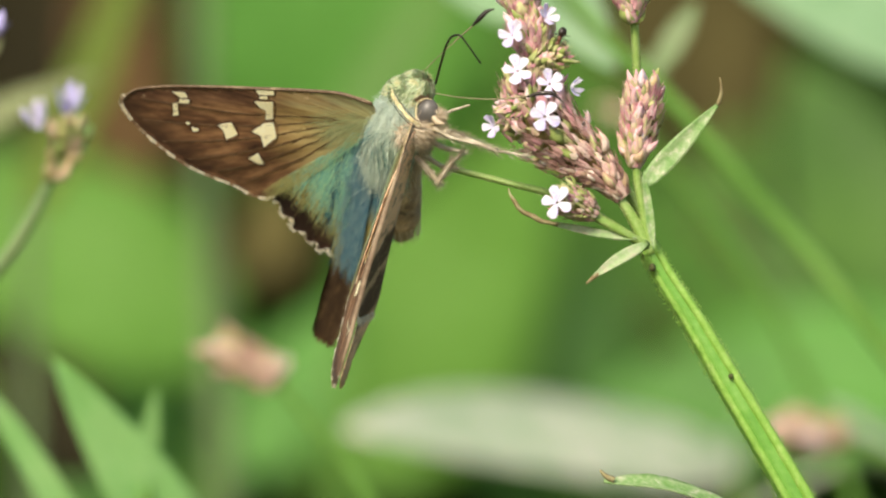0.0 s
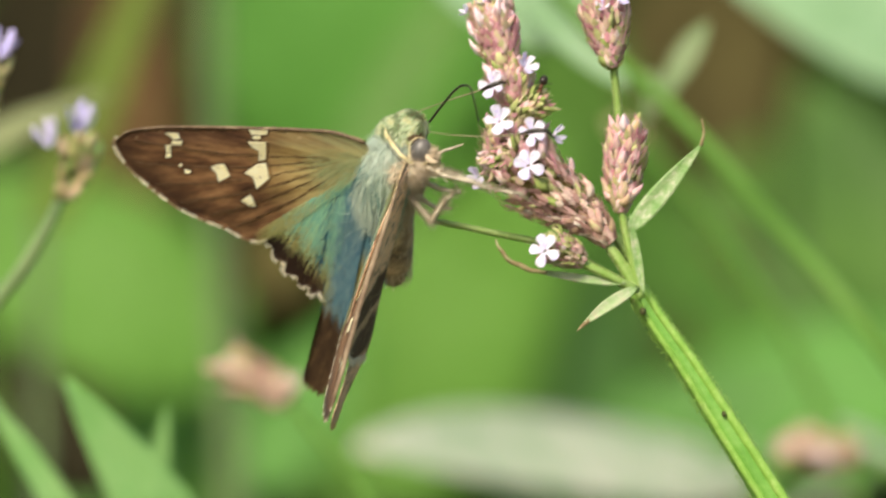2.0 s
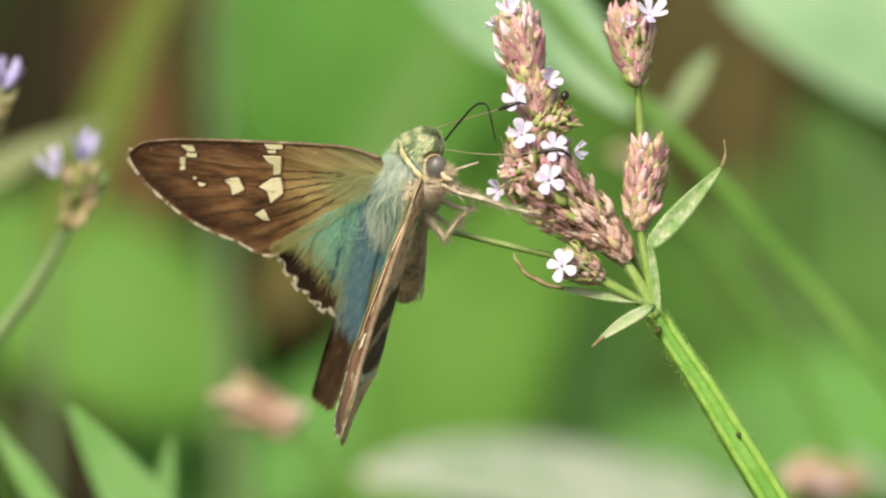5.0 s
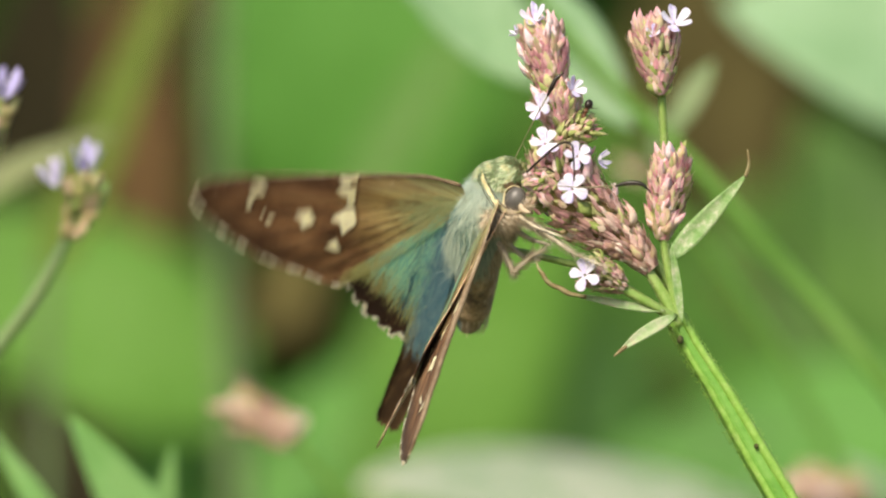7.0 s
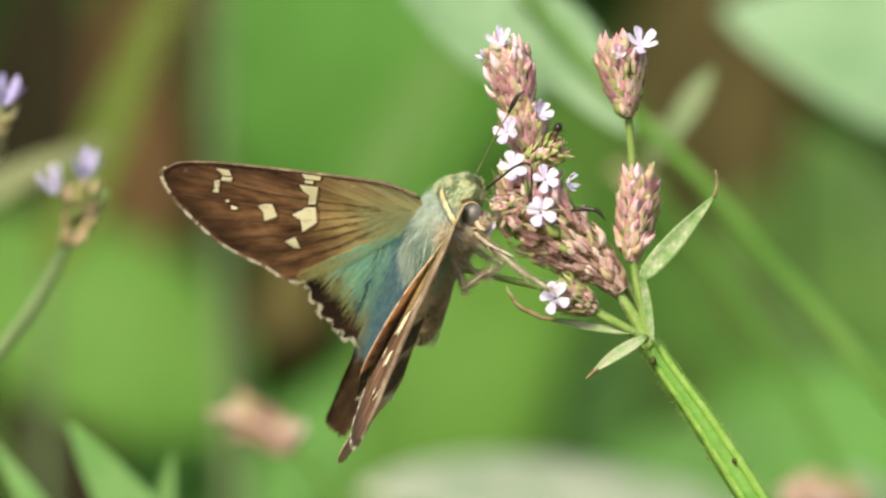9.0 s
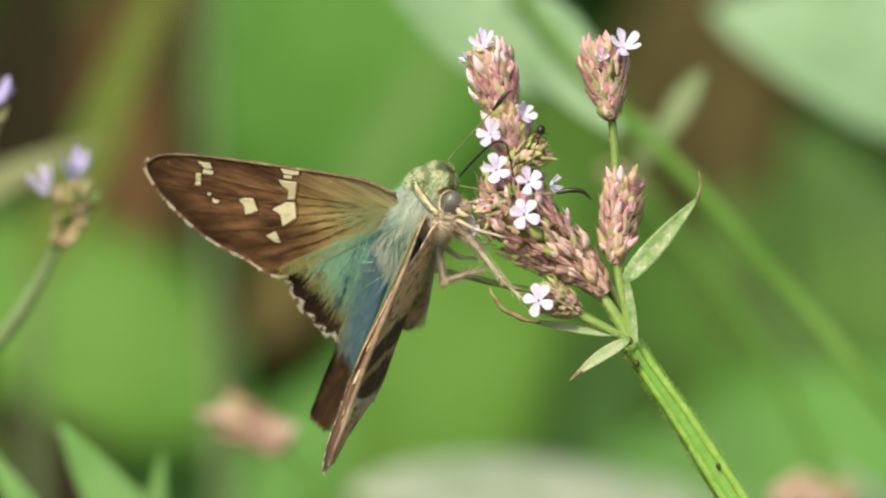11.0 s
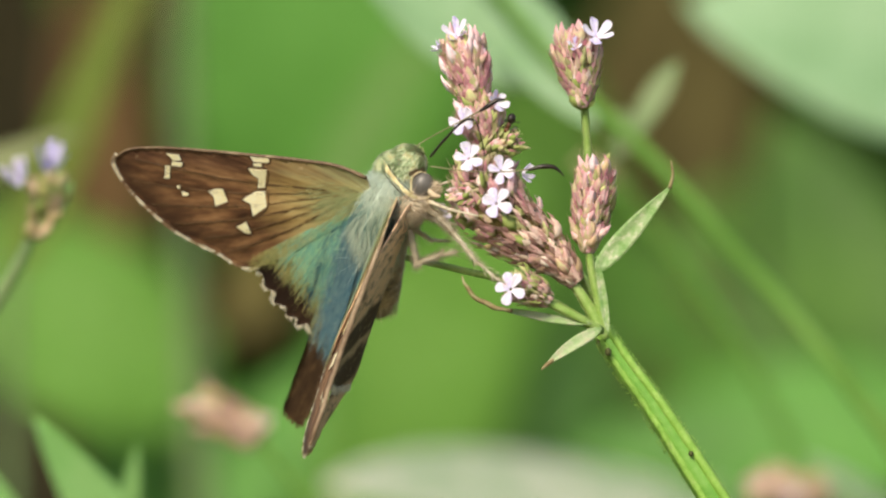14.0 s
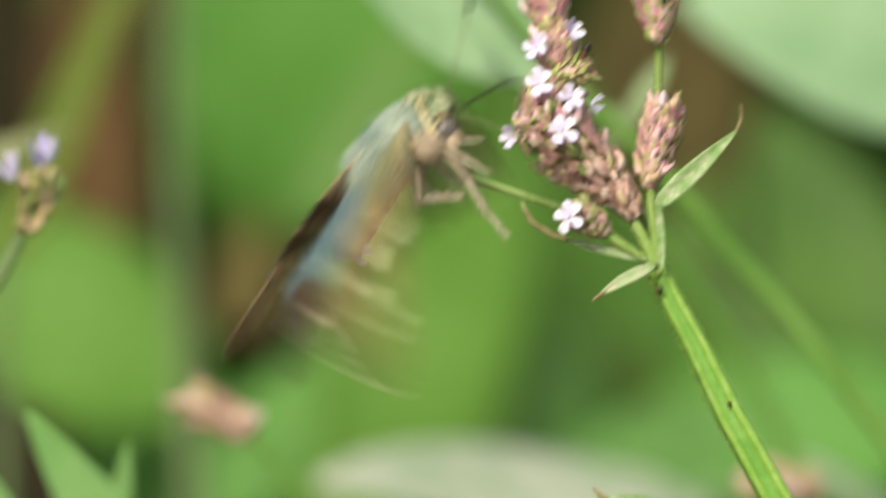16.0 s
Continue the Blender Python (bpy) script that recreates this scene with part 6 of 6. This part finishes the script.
FLAPS += [(6.3, 62, 62), (6.34, 80, 78), (6.367, 60, 62), (6.4, 48, 60), (6.434, 80, 50), (6.467, 70, 10), (6.5, 55, -16), (6.534, 30, -36), (6.567, 62, 20), (6.6, 66, 62), (6.634, 55, 50),
          (6.667, 42, 22), (6.7, 40, 4), (6.734, 50, 25), (6.767, 66, 44), (6.8, 76, 40), (6.867, 50, 38), (6.9, 46, 37), (6.967, 46, 38), (7.0, 52, 37), (7.034, 57, 37), (7.1, 48, 38), (7.5, *REST_B), (8, *REST_B), (8.5, *REST_B), (9, *REST_B), (11.3, *REST_C), (15.1, *REST_C),
          (15.167, 34, 48), (15.2, 60, 60), (15.234, 84, 76), (15.267, 50, 40), (15.3, 20, 5), (15.334, -15, -25), (15.367, 30, 25), (15.4, 68, 66), (15.434, 84, 76), (15.467, 70, 66), (15.5, 2, -4), (15.534, -60, -62),
          (15.567, 10, 10), (15.6, 62, 60), (15.634, 78, 70), (15.667, 44, 30), (15.7, 0, -12), (15.734, -40, -45), (15.767, 20, 20), (15.8, 55, 68), (15.834, 70, 60), (15.867, 60, 55), (15.9, 46, 30), (15.934, 0, 40),
          (15.967, -38, 64), (16, -68, 30)]


def motions():
    tops = []
    lower = []
    for t, a, b, turn, a2, b2 in SWAY:
        tops.append((t, Matrix.Translation(NODE + (at(a, b) - at(0, 0))) @ pose(0, 0, 0, 0, turn, 0)))
        lower.append(at(a2, b2) - at(0, 0))
    walk(verbena, tops)
    rest = Matrix.Translation(NODE)
    chain = STEM_JOINTS + STEM_POINTS
    reach = [0.86, 0.70, 0.45, 0.25, 0.10, 0.03, 0.0]
    swings = []
    for (t, m), d in zip(tops, lower):
        fork = m @ (rest.inverted() @ chain[0]) - chain[0]
        swings.append([fork, fork * 0.42 + d * 0.58, d] + [d * k for k in reach])
    for j in range(len(chain) - 1):
        rows = []
        for (t, m), d in zip(tops, swings):
            a, b = chain[j] + d[j], chain[j + 1] + d[j + 1]
            turn = (chain[j + 1] - chain[j]).rotation_difference(b - a).to_matrix().to_4x4()
            if j < 4:
                rows.append((t, m.inverted() @ Matrix.Translation(a) @ turn @ Matrix.Translation(NODE - chain[j])))
            else:
                rows.append((t, m.inverted() @ Matrix.Translation(a) @ turn))
        walk(stem_pieces[j] if j < 4 else stem_lengths[j - 4], rows)
    # the ant rides on the spike and creeps a little
    seat = rest.inverted() @ ant.matrix_basis.copy()
    walk(ant, [(t, m @ Matrix.Translation((math.sin(t * 0.8) * 0.12 * MM, 0, 0)) @ seat) for t, m in tops])
    rows = []
    flight, sign = [], 1
    for a, z in zip(PERCHES, PERCHES[1:]):
        flight.append(a)
        if (6.25 < a[0] < 6.75 or a[0] > 15.25) and z[0] - a[0] < 0.11:
            # the body bobs with the wing beats
            for f in (1 / 3, 2 / 3):
                m = [p + (q - p) * f for p, q in zip(a, z)]
                sign = -sign
                flight.append((m[0], m[1] + 5 * sign, m[2] - 9 * sign, *m[3:]))
    flight.append(PERCHES[-1])
    for t, u, v, rx, ry, rz in flight:
        r = pose(0, 0, 0, rx, ry, rz)
        near = float(np.interp(t, (6.2, 6.4, 6.7, 6.9), (0, -5, -5, 0)))
        rows.append((t, Matrix.Translation(at(u, v, near) - r.to_3x3() @ EYE_POINT) @ r))
    walk(butterfly, rows)
    axis = Vector((-8.7, -23.5, 0))
    # the further wings at rest, forewing and hindwing: lift, twist, hinge in millimetres, yaw
    resting = {REST_A: ((42.7, -9.4, 0.54, -2.37, -1.64, 0.9), (50.5, 0, 0.2, -3.2, -1.8, 5)), REST_C: ((50.5, -7.4, 0.29, -1.91, -0.90, -1.6), (63.2, 0, 0.2, -3.2, -1.8, 5)),
               7.0: ((37.2, -10.2, 1.11, -1.83, -1.77, -4.7), (43.9, 8.9, 0.26, -2.25, -2.60, 6.7)), 7.5: ((36.0, -12.8, 0.66, -1.81, -1.06, -2.6), (52.9, 3.0, -1.26, -3.26, -1.49, -2.0)),
               8.0: ((35.6, -8.3, 0.76, -1.95, -1.30, -5.1), (52.7, 1.6, -1.08, -3.10, -1.88, -2.8)), 8.5: ((34.1, -8.3, 0.90, -1.85, -1.54, -4.1), (53.5, 1.4, -0.89, -3.18, -2.29, -1.2)),
               9.0: ((37.1, -11.5, 1.75, -1.43, -2.44, 4.3), (53.3, 0.4, -0.63, -2.68, -1.90, -2.3))}
    for s, (fw, hw) in wings.items():
        rows = ([], [])
        for t, l, r in FLAPS:
            lift = l if s > 0 else r
            half = 6.85 < t < 9.1
            folded = (l, r) in (REST_A, REST_C)
            for k, f in ((0, lift), (1, lift * 0.985 - (3 if s < 0 else 0))):
                hinge, turn = Vector((-0.3 * k, 0.8 * s, -0.1)) * MM, Matrix.Identity(4)
                if folded or half:
                    hinge = Vector((0, 0.5, 0)) * MM
                    if s < 0:
                        f, twist, hx, hy, hz, yaw = resting[(l, r) if folded else max(7.0, round(t * 2) / 2)][k]
                        hinge = Vector((hx, hy, hz)) * MM
                        turn = Matrix.Rotation(radians(twist), 4, axis) @ pose(0, 0, 0, 0, 0, yaw) if k == 0 else pose(0, 0, 0, 0, twist, yaw)
                rows[k].append((t, Matrix.Translation(hinge) @ pose(0, 0, 0, s * f) @ turn))
        walk(fw, rows[0])
        walk(hw, rows[1])
    # the two longer legs reach lower after the butterfly has moved down the spike
    view = PERCH.transposed() @ Vector((0, 1, 0))
    for k, (lg, root) in enumerate(legs):
        rows = []
        for t, turn in ((0, -33), (5.7, -33), (6.2, 0), (6.4, -10), (6.7, -14), (6.9, -26), (9.2, -26), (11.3, 0), (15.1, 0), (15.3, 4), (15.5, -6), (16, -10)):
            if k > 1 and turn < 0:
                turn = 0
            rows.append((t, Matrix.Translation(root) @ Matrix.Rotation(radians(turn), 4, view) @ Matrix.Translation(-root)))
        walk(lg, rows)
    # the abdomen is raised between the wings for a while
    root = Vector((-5.0, 0, -2.6)) * MM
    walk(abdomen, [(t, Matrix.Translation(root) @ pose(0, 0, 0, 0, up, 0) @ Matrix.Translation(-root)) for t, up in ((0, 4), (5.8, 4), (6.4, 8), (9.2, 10), (11.2, 4), (16, 4))])
    # antennae and proboscis shift on the head: seconds, turns in degrees
    poses = (((0, -12), (0.6, -16), (1.2, -34), (5.6, -36), (6.6, -4), (7, 12), (9.2, 15), (11.3, -6), (12.5, -10), (14, -25), (15.2, -15), (15.7, 10), (16, 45)),
             ((0, 2), (5.6, 2), (6.8, 7), (9.2, 7), (11.3, 0), (16, 0)), ((0, 22), (0.5, 20), (1, 6), (1.6, 0), (5.6, 0), (6.8, -4), (9.2, -4), (11.3, 0), (16, 0)))
    for (obs, root), turns in zip(feelers, poses):
        for ob in obs:
            walk(ob, [(t, Matrix.Translation(root) @ Matrix.Rotation(radians(-turn), 4, view) @ Matrix.Translation(-root)) for t, turn in turns])
    hold = [(t, m @ rest.inverted()) for t, m in tops]
    seat = floret_a.matrix_basis.copy()

    def fall(ob, start, rows):
        keys = [(t, m @ seat) for t, m in hold if t <= start]
        for t, u, v, d, a in rows:
            keys.append((t, Matrix.Translation(at(u, v, d)) @ pose(0, 0, 0, 72, 0, a * 0.25) @ pose(0, 0, 0, 0, 0, a)))
        walk(ob, keys)

    fall(floret_a, 15.0, [(15.2, 800, 330, 1, 10), (15.3, 730, 360, -6, 30), (15.4, 630, 375, -12, 50), (15.5, 582, 378, -16, 65), (15.6, 599, 380, -16, 85), (15.7, 622, 352, -14, 110), (15.8, 650, 400, 6, 140), (16, 665, 470, 12, 190)])
    fall(floret_b, 6.0, [(6.5, 850, 340, 2, 10), (6.7, 720, 400, -8, 40), (6.8, 614, 384, -12, 70), (6.9, 560, 700, -8, 110), (7.0, 540, 1500, -6, 150), (7.4, 520, 11480, -4, 190), (16, 520, 11480, -4, 190)])


motions()
